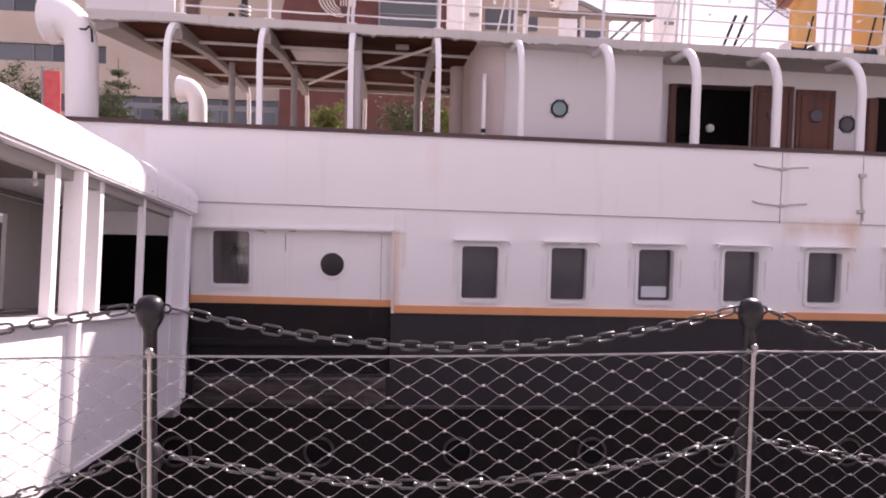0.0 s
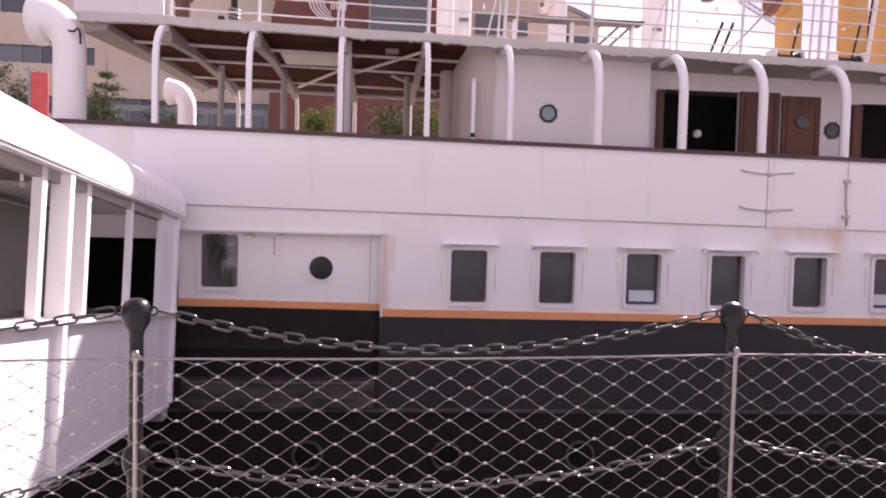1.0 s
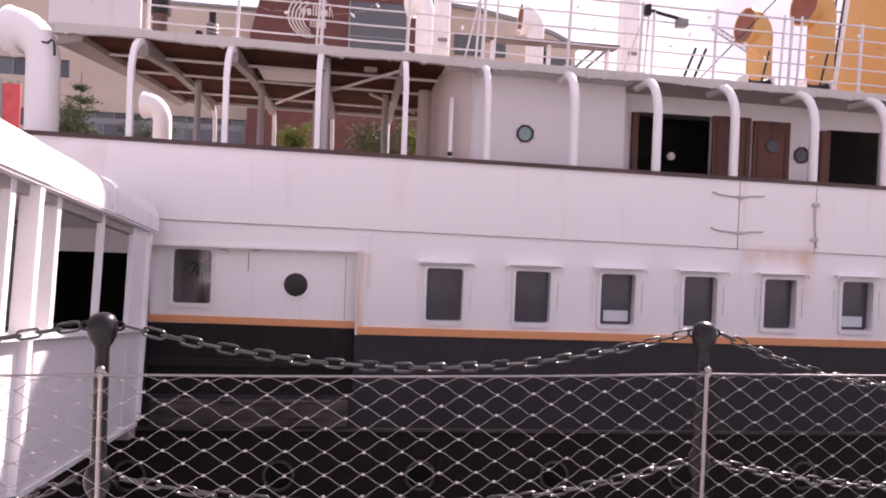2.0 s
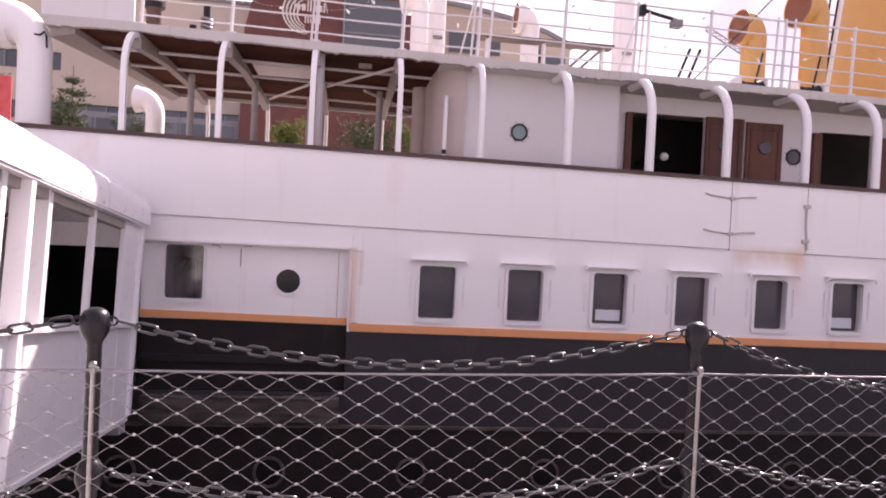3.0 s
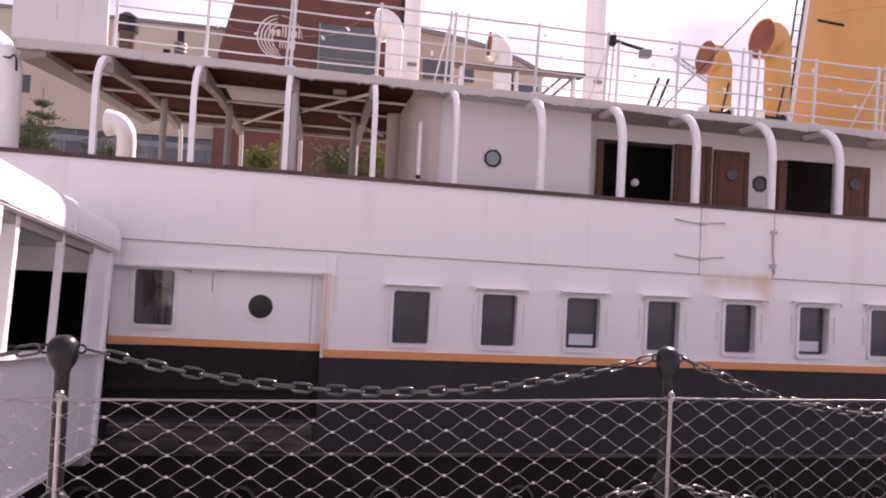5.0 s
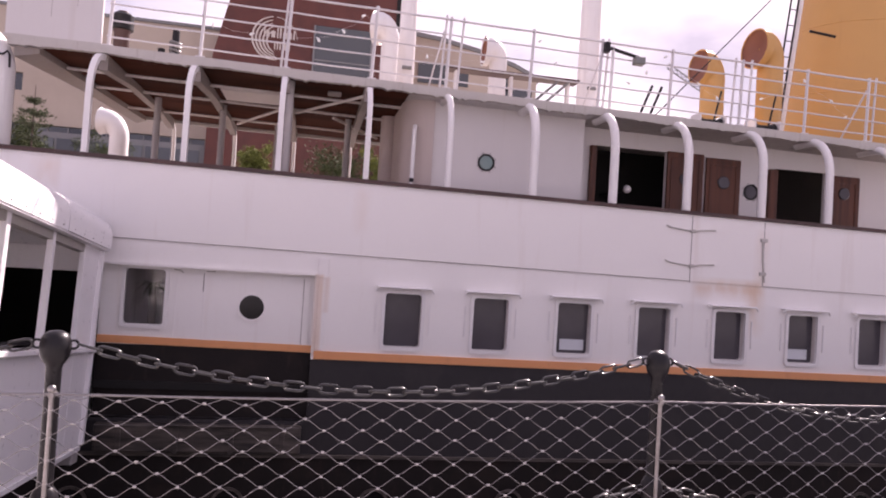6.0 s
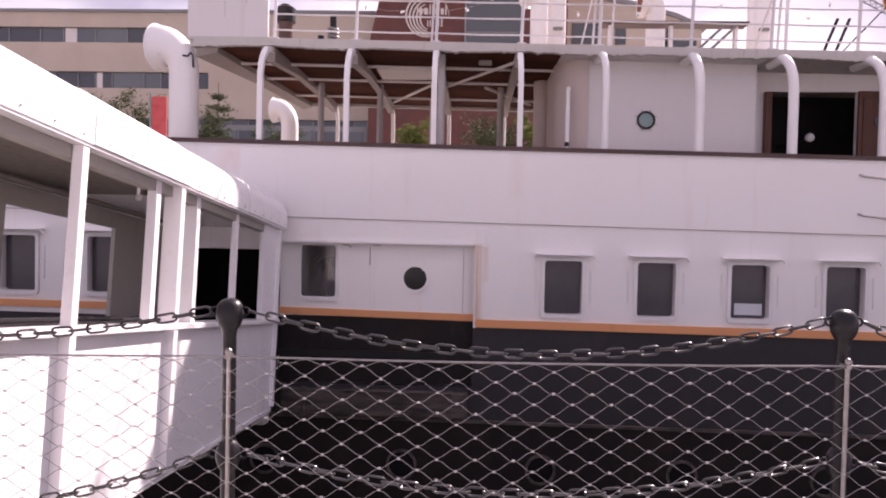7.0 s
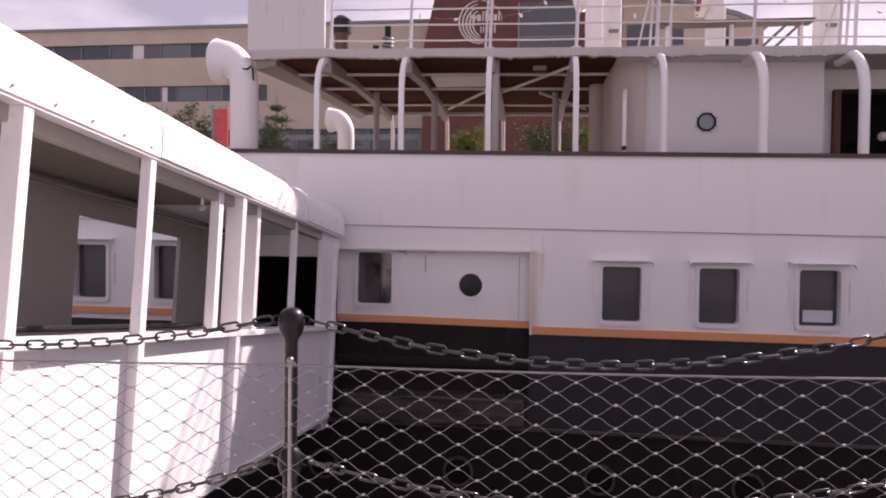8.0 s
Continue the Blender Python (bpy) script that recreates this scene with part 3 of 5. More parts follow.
for x, y, zz in ((5.71, 0.34, 0.34), (9.74, 0.34, 0.34)):
    solo("paper_notice", boxed(x, x + 0.40, FACE + 0.090, FACE + 0.096, zz, zz + 0.17), paper_m, "white paper notice inside a cabin window", "notice", base=(x, FACE + 0.090, zz))


# cabin behind the entrance bay window
part("cabin_curtain", boxed(-0.95, -0.05, bay_y + 0.42, bay_y + 0.45, 0.2, 1.40), curtain_m, ship, "grey curtain behind the bay window")
palm = thing("potted_palm", (-0.46, bay_y + 0.25, -0.35), "dark potted palm standing behind the cabin window", "plant")
part("trunk", tubed([(-0.46, bay_y + 0.25, -0.12), (-0.44, bay_y + 0.25, 0.5), (-0.45, bay_y + 0.25, 0.98)], lambda q: 0.075 - 0.03 * q, seg=9), bark_m, palm, smooth=True)
bm = bmesh.new()
lathe(bm, [(0.09, 0), (0.13, 0.24), (0.14, 0.25), (0.12, 0.25), (0.001, 0.235)], (-0.46, bay_y + 0.25, -0.35), 16)
part("pot", bm, frame_m, palm, smooth=True)
for k in range(16):
    a = k * 2.399
    lift = 0.30 - 0.03 * (k % 9)
    d = Vector((math.cos(a), 0.35 * math.sin(a), 0))
    side = Vector((-d.y, d.x, 0)).normalized() * 0.022
    bm = bmesh.new()
    rows = []
    for q in range(6):
        f = q / 5
        p = Vector((-0.45, bay_y + 0.25, 0.98)) + d * 0.27 * f + Vector((0, 0, lift * f - 0.30 * f * f))
        w = math.sin(math.pi * (0.12 + 0.88 * f))
        rows.append([bm.verts.new(p - side * w), bm.verts.new(p + Vector((0, 0, 0.012))), bm.verts.new(p + side * w)])
    for ra, rb in zip(rows, rows[1:]):
        for j in (0, 1):
            bm.faces.new((ra[j], ra[j + 1], rb[j + 1], rb[j]))
    part("frond", bm, fir_m, palm)


def porthole(x, y, z, r, pane, rim, parent, bolts=8):
    bm = bmesh.new()
    m = Matrix.Translation((x, y, z)) @ Matrix.Rotation(radians(90), 4, "X")
    circ = lambda q: [(q * math.cos(2 * math.pi * k / 28) + x, q * math.sin(2 * math.pi * k / 28) + z) for k in range(28)]
    ring_plate(bm, circ(r + (0.02 if rim is iron_m else 0.03)), circ(r - 0.01), y - 0.025, y)
    p = part("porthole", bm, rim, parent, smooth=True)
    bm = bmesh.new()
    lathe(bm, [(r, 0), (r, 0.008), (r * 0.6, 0.011), (0.001, 0.012)], seg=28, m=m)
    part("pane", bm, pane, p, "", smooth=True)
    for k in range(bolts):
        t = 2 * math.pi * (k + 0.5) / bolts
        bx, bz = x + (r + 0.04) * math.cos(t), z + (r + 0.04) * math.sin(t)
        part("bolt", boxed(bx - 0.007, bx + 0.007, y - 0.015, y, bz - 0.007, bz + 0.007), rim, p)


porthole(0.975, bay_y - 0.01, 0.765, 0.185, port_m, hull_m, ship)
for k in range(-3, 6):
    porthole(0.83 + 2.08 * k, FACE, -2.03 - 0.012 * k, 0.20, port_m, ring_m, ship, bolts=0)

# curved deck stanchions, cross beams and the boat deck above
for i, x in enumerate(STATIONS[6:19]):
    zt = deck_z(x)
    reach = 0.95 if x < 3.0 else 0.86
    curl = 0.50
    head = zt - (0.045 if x < 3.0 else 0.015)
    bend = [(x, FACE + 0.03, rail_z(x) - 0.02), (x, FACE + 0.03, head - 1.2 * curl)]
    bend += [(x, FACE + 0.03 + curl * (1 - math.cos(radians(a))), head - 1.2 * curl * (1 - math.sin(radians(a)))) for a in range(10, 91, 10)]
    bend.append((x, FACE + 0.03 + reach, head))
    fat = 0.052 if x < 4.5 else 0.070
    if x < 3.0:
        st = part("stanchion", tubed(bend, 0.056, seg=4, turn=math.pi / 4), white_m, ship, "curved white steel bar stanchion")
    else:
        st = part("stanchion", tubed(bend, fat, seg=12), white_m, ship, "curved white steel stanchion", smooth=True)
    part("gusset", extrude_outline(bmesh.new(), [(x - 0.05, rail_z(x) + 0.02), (x + 0.05, rail_z(x) + 0.02), (x + 0.03, rail_z(x) + 0.055), (x - 0.03, rail_z(x) + 0.055)], FACE - 0.02, FACE + 0.09), white_m, st)
    if x < 3.3:
        bm = bmesh.new()
        rows = []
        for k in range(13):
            y = EDGE + 0.05 + (FAR - 0.1 - EDGE - 0.05) * k / 12
            knee = 0.11 + 0.12 * max(0.0, 1 - (y - EDGE - 0.05) / 1.6) + 0.10 * max(0.0, 1 - (FAR - 0.1 - y) / 1.2)
            top = zt + rise(y)
            rows.append([bm.verts.new(p) for p in ((x - 0.065, y, top - knee), (x + 0.065, y, top - knee), (x + 0.065, y, top - 0.002), (x - 0.065, y, top - 0.002))])
        for ra, rb in zip(rows, rows[1:]):
            for k in range(4):
                bm.faces.new((ra[k], ra[(k + 1) % 4], rb[(k + 1) % 4], rb[k]))
        bm.faces.new(rows[0][::-1])
        bm.faces.new(rows[-1])
        part("deck_beam", bm, beam_m, ship, "worn painted deck beam")
        part("stanchion", tubed([(x, FAR + 0.3, 2.6), (x, FAR + 0.3, zt - 0.36), (x, FAR + 0.22, zt - 0.12), (x, FAR, zt + 0.02)], 0.045, seg=8), white_m, ship, smooth=True)
for n_plank in range(25):
    y0 = EDGE + 0.06 + n_plank * 0.2
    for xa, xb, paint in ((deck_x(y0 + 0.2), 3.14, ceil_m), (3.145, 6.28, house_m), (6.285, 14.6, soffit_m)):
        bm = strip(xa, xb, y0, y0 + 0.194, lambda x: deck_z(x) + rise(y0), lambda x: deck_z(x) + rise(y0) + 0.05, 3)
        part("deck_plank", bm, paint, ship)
part("boat_deck", strip(-2.10, 14.6, EDGE + 0.06, FAR, lambda x: deck_z(x) + 0.105, lambda x: deck_z(x) + 0.13, 12), deck_m, ship)
# worn outer edge with a ragged lower lip
bm = bmesh.new()
rng = random.Random(4)
prev = None
for k in range(330):
    x = -2.62 + 17.22 * k / 329
    lip = deck_z(x) - 0.012 * rng.random() - (0.03 * rng.random() if rng.random() < 0.25 else 0) + 0.012 * math.sin(x * 3.1)
    cur = [bm.verts.new(p) for p in ((x, EDGE - 0.04, lip), (x, EDGE - 0.05, deck_z(x) + 0.122), (x, EDGE + 0.08, deck_z(x) + 0.127), (x, EDGE + 0.06, lip))]
    if prev:
        for a in range(4):
            bm.faces.new((prev[a], prev[(a + 1) % 4], cur[(a + 1) % 4], cur[a]))
    else:
        bm.faces.new(cur[::-1])
    prev = cur
bm.faces.new(prev)
part("deck_edge", bm, edge_m, ship, "peeling pale paint along the deck edge")
bm = bmesh.new()
ends = [[bm.verts.new((deck_x(y) + dx, y, z)) for dx, z in ((-0.07, 4.32), (0.0, 4.32), (0.0, 4.48), (-0.07, 4.48))] for y in (EDGE, FAR)]
for k in range(4):
    bm.faces.new((ends[0][k], ends[0][(k + 1) % 4], ends[1][(k + 1) % 4], ends[1][k]))
bm.faces.new(ends[0][::-1])
bm.faces.new(ends[1])
part("deck_end", bm, edge_m, ship)
part("far_deck_edge", strip(-2.10, 14.6, FAR, FAR + 0.08, lambda x: deck_z(x) - 0.01, lambda x: deck_z(x) + 0.18), edge_m, ship)
for y in (9.5, 10.7, 12.4):
    part("longitudinal", tubed([(deck_x(y) + 0.1, y, deck_z(-2.4) + rise(y) - 0.05), (3.2, y, deck_z(3.2) + rise(y) - 0.05)], 0.026, seg=6), pipe_m, ship)
# flat pale patch just below the deck boards
part("pale_ceiling_patch", boxed(0.1, 1.15, 9.7, 10.5, 4.262, 4.290), pipe_m, ship, "pale patch on the deck underside")
bm = bmesh.new()
rows = []
for k in range(11):
    y = EDGE + 0.06 + (FAR - EDGE - 0.1) * k / 10
    wide, deep = 0.34 - 0.16 * k / 10, 0.12 + 0.05 * abs(k - 5) / 5
    rows.append([bm.verts.new(p) for p in ((deck_x(y), y, 4.335 + rise(y) - deep), (deck_x(y) + wide, y, 4.335 + rise(y) - 0.10), (deck_x(y) + wide, y, 4.335 + rise(y)), (deck_x(y), y, 4.335 + rise(y)))])
for ra, rb in zip(rows, rows[1:]):
    for k in range(4):
        bm.faces.new((ra[k], ra[(k + 1) % 4], rb[(k + 1) % 4], rb[k]))
bm.faces.new(rows[0][::-1])
bm.faces.new(rows[-1])
part("end_girder", bm, beam_m, ship, "broad tapering girder under the deck end")
for (xa, ya), (xb, yb) in (((2.49, 8.65), (1.3, 11.0)), ((0.1, 12.4), (1.1, 10.7)), ((2.0, 10.7), (3.0, 12.8))):
    part("brace", tubed([(xa, ya, deck_z(xa) - 0.10), (xb, yb, deck_z(xb) - 0.05 + rise(yb))], 0.026, seg=6), pipe_m, ship)
for x, y in ((-1.22, 11.3), (-0.05, 11.3), (1.28, 8.75), (2.31, 11.3), (0.9, 12.6)):
    part("deck_pillar", tubed([(x, y, 1.6), (x, y, deck_z(x) + rise(y))], 0.062, seg=12), grey_m, ship, "grey round deck pillar", smooth=True)
part("lamp_housing", boxed(1.86, 2.08, 9.0, 9.13, 4.20, 4.27, bevel=0.02), beam_m, ship)

# deckhouse under the boat deck
HY = 8.9
RY = HY + 0.5
DOORS = [(6.68, 8.07, 1.6, 3.90), (10.34, 11.41, 1.6, 3.80)]
bm = bmesh.new()
pierced(bm, (3.62, 6.25), (1.6, 4.285), [], HY, HY + 0.06, lambda x, z: -0.014 * x + 0.018 if z > 4 else 0)
part("house_wall", bm, house_m, ship, "cream painted deckhouse wall")
bm = bmesh.new()
pierced(bm, (6.25, 14.6), (1.6, 4.285), DOORS, RY, RY + 0.06, lambda x, z: -0.014 * x + 0.018 if z > 4 else 0)
part("house_wall", bm, house_m, ship, "cream painted wall of the door recess")
part("recess_cheek", boxed(6.19, 6.25, HY + 0.06, RY, 1.6, 4.20), house_m, ship)
bm = bmesh.new()
corner = [(3.62 - 0.45 * math.sin(radians(a)), HY + 0.45 - 0.45 * math.cos(radians(a))) for a in range(0, 91, 10)] + [(3.17, 13.2)]
for (xa, ya), (xb, yb) in zip(corner, corner[1:]):
    bm.faces.new([bm.verts.new(p) for p in ((xa, ya, 1.6), (xb, yb, 1.6), (xb, yb, 4.262), (xa, ya, 4.262))])
bmesh.ops.remove_doubles(bm, verts=bm.verts, dist=0.001)
bmesh.ops.solidify(bm, geom=bm.faces[:], thickness=0.05)
part("house_corner", bm, tan_m, ship, "rounded deckhouse corner with its shade in the tan colour", smooth=True)
part("house_back", boxed(3.2, 14, 13.1, 13.2, 1.6, 4.2), house_m, ship)
# inner walls carry the room's darkness as colour
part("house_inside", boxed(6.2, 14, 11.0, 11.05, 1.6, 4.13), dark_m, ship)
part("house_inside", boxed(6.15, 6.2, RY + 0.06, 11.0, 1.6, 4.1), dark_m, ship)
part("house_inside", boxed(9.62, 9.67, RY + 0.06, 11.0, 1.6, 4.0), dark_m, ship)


def door_leaf(x0, x1, y, z1, glass=True):
    d = part("door", boxed(x0, x1, y, y + 0.05, 1.62, z1, bevel=0.012), wood_m, ship, "varnished brown wooden door")
    for za, zb in ((1.75, 2.55), (2.68, z1 - 0.12)):
        bm = bmesh.new()
        w = 0.09
        ring_plate(bm, rounded(x0 + w - 0.02, x1 - w + 0.02, za - 0.02, zb + 0.02, 0.015, 1), rounded(x0 + w + 0.015, x1 - w - 0.015, za + 0.015, zb - 0.015, 0.012, 1), y - 0.012, y)
        part("moulding", bm, wood_m, d)
    if glass:
        xm = (x0 + x1) / 2
        bm = bmesh.new()
        lathe(bm, [(0.12, 0), (0.12, 0.02), (0.10, 0.03), (0.001, 0.03)], seg=20, m=Matrix.Translation((xm, y, 3.42)) @ Matrix.Rotation(radians(90), 4, "X"))
        part("light", bm, glass_m, d, "round door light")
    return d


door_leaf(8.07, 8.80, RY - 0.07, 3.91)
door_leaf(8.86, 9.57, RY - 0.06, 3.87)
door_leaf(11.43, 12.14, RY - 0.07, 3.76)
part("door_edge", boxed(6.57, 6.68, RY - 0.09, RY + 0.4, 1.62, 3.88, bevel=0.01), wood_m, ship, "open brown door seen on its edge")
part("door_edge", boxed(10.16, 10.34, RY - 0.09, RY + 0.1, 1.62, 3.76, bevel=0.01), wood_m, ship)
porthole(4.54, HY, 3.315, 0.125, green_m, iron_m, ship)
porthole(9.83, RY, 3.30, 0.13, glass_m, iron_m, ship)
bm = bmesh.new()
bmesh.ops.create_uvsphere(bm, u_segments=16, v_segments=10, radius=0.075, matrix=Matrix.Translation((7.50, 9.75, 3.20)))
part("bulkhead_lamp", bm, white_m, ship, "round white bulkhead lamp inside a doorway", smooth=True)
part("lamp_bracket", boxed(7.47, 7.53, 9.78, 11.0, 3.18, 3.22), dark_m, ship)
bm = tubed([(3.28, HY - 0.14, 2.3), (3.28, HY - 0.14, 3.72), (3.30, HY - 0.04, 3.80)], 0.035, seg=10)
part("grab_rail", bm, white_m, ship, smooth=True)
part("grip_tape", tubed([(3.28, HY - 0.14, 2.86), (3.28, HY - 0.14, 2.93)], 0.038, seg=10), iron_m, ship)
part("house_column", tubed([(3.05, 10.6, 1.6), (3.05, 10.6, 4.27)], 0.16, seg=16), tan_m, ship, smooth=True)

# ---- things on the boat deck ----
TOP = lambda x: deck_z(x) + 0.13
railing = thing("deck_railing", (4.9, EDGE + 0.05, 4.37), "white steel pipe railing along the boat deck edge", "railing")
POSTS = [-1.357, -0.067, 1.192, 2.513, 3.709, 5.104, 6.31, 7.6, 8.943, 10.233, 11.502, 12.813, 14.072]
for x in POSTS:
    z0 = deck_z(x) + 0.12
    p = part("post", tubed([(x, EDGE + 0.05, z0), (x + 0.035, EDGE + 0.05, z0 + 1.185)], 0.026, seg=8), rail_m, railing, smooth=True)
    part("foot", boxed(x - 0.07, x + 0.07, EDGE, EDGE + 0.11, z0, z0 + 0.035, bevel=0.008), rail_m, p)
    for k in range(5):
        if k in (0, 2, 4):
            bm = bmesh.new()
            bmesh.ops.create_uvsphere(bm, u_segments=8, v_segments=6, radius=0.034, matrix=Matrix.Translation((x + 0.007 * k, EDGE + 0.05, z0 + 0.157 + 0.2465 * k)))
            part("ball", bm, rail_m, p, smooth=True)
for a, b in zip(POSTS, POSTS[1:]):
    for k in range(5):
        za, zb = (deck_z(x) + 0.277 + 0.2465 * k for x in (a, b))
        part("bar", tubed([(a, EDGE + 0.05, za), ((a + b) / 2, EDGE + 0.05, (za + zb) / 2 - 0.008), (b, EDGE + 0.05, zb)], 0.0135 if k < 4 else 0.018, seg=6), rail_m, railing, smooth=True)
for x in (1.118, 3.615, 3.898, 6.415, 8.807, 9.121, 11.66):
    z0 = deck_z(x) + 0.12
    part("gate_post", tubed([(x, EDGE + 0.09, z0), (x + 0.06, EDGE + 0.09, z0 + 1.217)], 0.02, seg=6), rail_m, railing, smooth=True)
for x in (3.478, 6.205, 11.345):
    part("stay", tubed([(x, EDGE + 0.55, TOP(x)), (x + 0.16, EDGE + 0.06, TOP(x) + 0.95)], 0.016, seg=6), rail_m, railing)

bulb_m = Mat("white_bulb_glass", (0.85, 0.84, 0.82), 0.15).m
bm = bmesh.new()
lathe(bm, [(0.010, 0.0), (0.012, 0.02), (0.022, 0.04), (0.030, 0.065), (0.026, 0.09), (0.012, 0.105), (0.001, 0.108)], seg=12)
bulb_me = mesh_of("bulb", bm, bulb_m, True)
lights = thing("string_light", (4.9, EDGE, 4.42), "string of white bulbs wound along the deck railing", "string light")
BULBS = [(0.09, 4.99), (0.7, 4.9), (1.63, 4.95), (2.01, 5.13), (2.37, 5.4), (3.37, 4.9), (4.25, 4.9), (5.27, 5.37), (5.55, 5.04), (6.79, 4.84), (7.16, 5.08), (7.52, 5.37), (8.1, 4.98), (8.47, 4.78), (9.38, 4.84), (10.17, 5.28), (10.7, 4.96), (11.08, 4.7)]
part("flex", tubed([p for a, b in zip(BULBS, BULBS[1:]) for p in ((a[0], EDGE + 0.025, a[1]), ((a[0] + b[0]) / 2, EDGE + 0.025, (a[1] + b[1]) / 2 - 0.05))] + [(BULBS[-1][0], EDGE + 0.025, BULBS[-1][1])], 0.0013, seg=4), pipe_m, lights)
for k, (x, z) in enumerate(BULBS):
    bulb = new("bulb", bulb_me)
    bulb.parent = lights
    bulb.matrix_basis = Matrix.Translation(Vector((x, EDGE + 0.02, z)) - BASE[lights.name]) @ Matrix.Rotation(radians(180 + 70 * math.sin(k * 1.9)), 4, "Y") @ Matrix.Scale(0.75, 4)

locker = thing("weather_screen", (-2.1, 8.5, 4.43), "stained white steel weather screen on the boat deck edge", "screen")
part("body", boxed(-2.72, -1.44, EDGE - 0.03, EDGE + 0.04, 4.43, 5.61, bevel=0.012), house_m, locker)
for x, z0, z1 in ((-2.13, 4.77, 5.02), (-2.40, 5.04, 5.22), (-1.79, 4.96, 5.10)):
    part("scratch", boxed(x, x + 0.009, EDGE - 0.033, EDGE - 0.03, z0, z1), grey_m, locker)
part("skirting", boxed(-2.74, -1.42, EDGE - 0.045, EDGE - 0.03, 4.42, 4.46), edge_m, locker)


def cowl(name_label, x, y, z0, z1, r, big, mat, inner, facing=180, throw=1.0, group=""):
    """A ship's cowl ventilator: a trunk that swells into a bent hood with an open mouth. facing: degrees of the mouth from +x."""
    v = thing("cowl_vent", (x, y, z0), name_label, "ventilator", group)
    bm = bmesh.new()
    pts, rad = [], []
    d = Vector((math.cos(radians(facing)), math.sin(radians(facing)), 0))
    c = Vector((x, y, z1 - big))
    pts += [(Vector((x, y, z0)), r * 1.12), (Vector((x, y, z0 + 0.06)), r * 1.12), (Vector((x, y, z0 + 0.065)), r), (Vector((x, y, z1 - (1.4 + 0.9 * throw) * big)), r)]
    for k in range(9):
        t = radians(10 * k)
        f = k / 8
        pts.append((c + Vector((0, 0, -big * 0.9 * throw)) + d * (0.75 * big * throw * (1 - math.cos(t))) + Vector((0, 0, 0.9 * big * throw * math.sin(t))), r + (big - r) * ((0.86 * f) ** 2.2 if throw > 1 else (0.15 + 0.85 * f) * f ** 0.6)))
    pts.append((c + d * big * 1.02 * throw, big))
    ring_prev, seg = None, 24
    for i, (p, rr) in enumerate(pts):
        a = pts[max(0, i - 1)][0]
        b = pts[min(len(pts) - 1, i + 1)][0]
        w = (b - a).normalized()
        s = Vector((-d.y, d.x, 0))
        u = w.cross(s).normalized()
        ring = [bm.verts.new(p + rr * (math.cos(2 * math.pi * k / seg) * s + math.sin(2 * math.pi * k / seg) * u)) for k in range(seg)]
        if ring_prev:
            for k in range(seg):
                bm.faces.new((ring_prev[k], ring_prev[(k + 1) % seg], ring[(k + 1) % seg], ring[k]))
        ring_prev = ring
    rim = [q.co.copy() for q in ring_prev]
    part("hood", bm, mat, v, smooth=True)
    mid = sum(rim, Vector()) / len(rim)
    bm = bmesh.new()
    tube(bm, rim, 0.011 * big / 0.3, seg=6, closed=True)
    part("rim", bm, mat, v, smooth=True)
    bm = bmesh.new()
    last = None
    for f, back in ((0.985, 0.02), (0.93, 0.10), (0.6, 0.22), (0.05, 0.28)):
        ring = [bm.verts.new(mid + (q - mid) * f - d * back * big) for q in rim]
        if last:
            for k in range(seg):
                bm.faces.new((last[k], last[(k + 1) % seg], ring[(k + 1) % seg], ring[k]))
        last = ring
    part("mouth", bm, inner, v, "red-brown painted inside of the hood" if inner is mouth_m else "", smooth=True)
    return v


cowl("white cowl ventilator standing at the ship's rail", -2.83, 8.62, 1.6, 4.70, 0.225, 0.36, white_m, white_m, 172, 1.28, group="white ventilators")
hook = thing("cable_hook", (-2.7, 8.43, 3.96), "black cable end hooked under the deck edge", "cable")
part("cable", tubed([(-2.899, 8.5, 4.247), (-2.794, 8.43, 4.153), (-2.689, 8.42, 4.142), (-2.637, 8.42, 4.195), (-2.605, 8.42, 4.142), (-2.595, 8.42, 3.964)], 0.016, seg=6), iron_m, hook, smooth=True)
cowl("white cowl ventilator standing at the ship's rail", -2.56, 13.95, 1.6, 4.56, 0.20, 0.29, white_m, white_m, 172, 1.4, group="white ventilators")
cowl("white cowl ventilator on the boat deck", 2.95, 10.5, 4.3, 6.22, 0.16, 0.30, white_m, mouth_m, 158, group="boat deck ventilators")
cowl("white cowl ventilator with a red-brown mouth", 5.05, 10.5, 4.3, 6.0, 0.17, 0.28, white_m, mouth_m, 179, group="boat deck ventilators")
cowl("ochre yellow cowl ventilator with red-brown mouth", 9.60, 10.5, 4.3, 6.27, 0.235, 0.34, ochre_m, mouth_m, 184, group="yellow ventilators")
cowl("ochre yellow cowl ventilator with red-brown mouth", 10.90, 10.5, 4.3, 6.85, 0.255, 0.40, ochre_m, mouth_m, 184, group="yellow ventilators")

funnel = thing("ship_funnel", (14.5, 12.0, 4.3), "ochre yellow raked steamship funnel", "funnel")
bm = bmesh.new()
rings = []
for z, r in ((4.3, 1.95), (4.42, 1.95), (4.43, 1.85), (9.5, 1.85), (12.5, 1.85), (12.6, 1.9)):
    rings.append([bm.verts.new((14.4 + 0.13 * (z - 4.3) + r * 1.12 * math.cos(t), 12.0 + r * 0.8 * math.sin(t), z)) for t in (2 * math.pi * k / 40 for k in range(40))])
for a, b in zip(rings, rings[1:]):
    for k in range(40):
        bm.faces.new((a[k], a[(k + 1) % 40], b[(k + 1) % 40], b[k]))
bm.faces.new(rings[-1])
part("casing", bm, ochre_m, funnel, smooth=True)
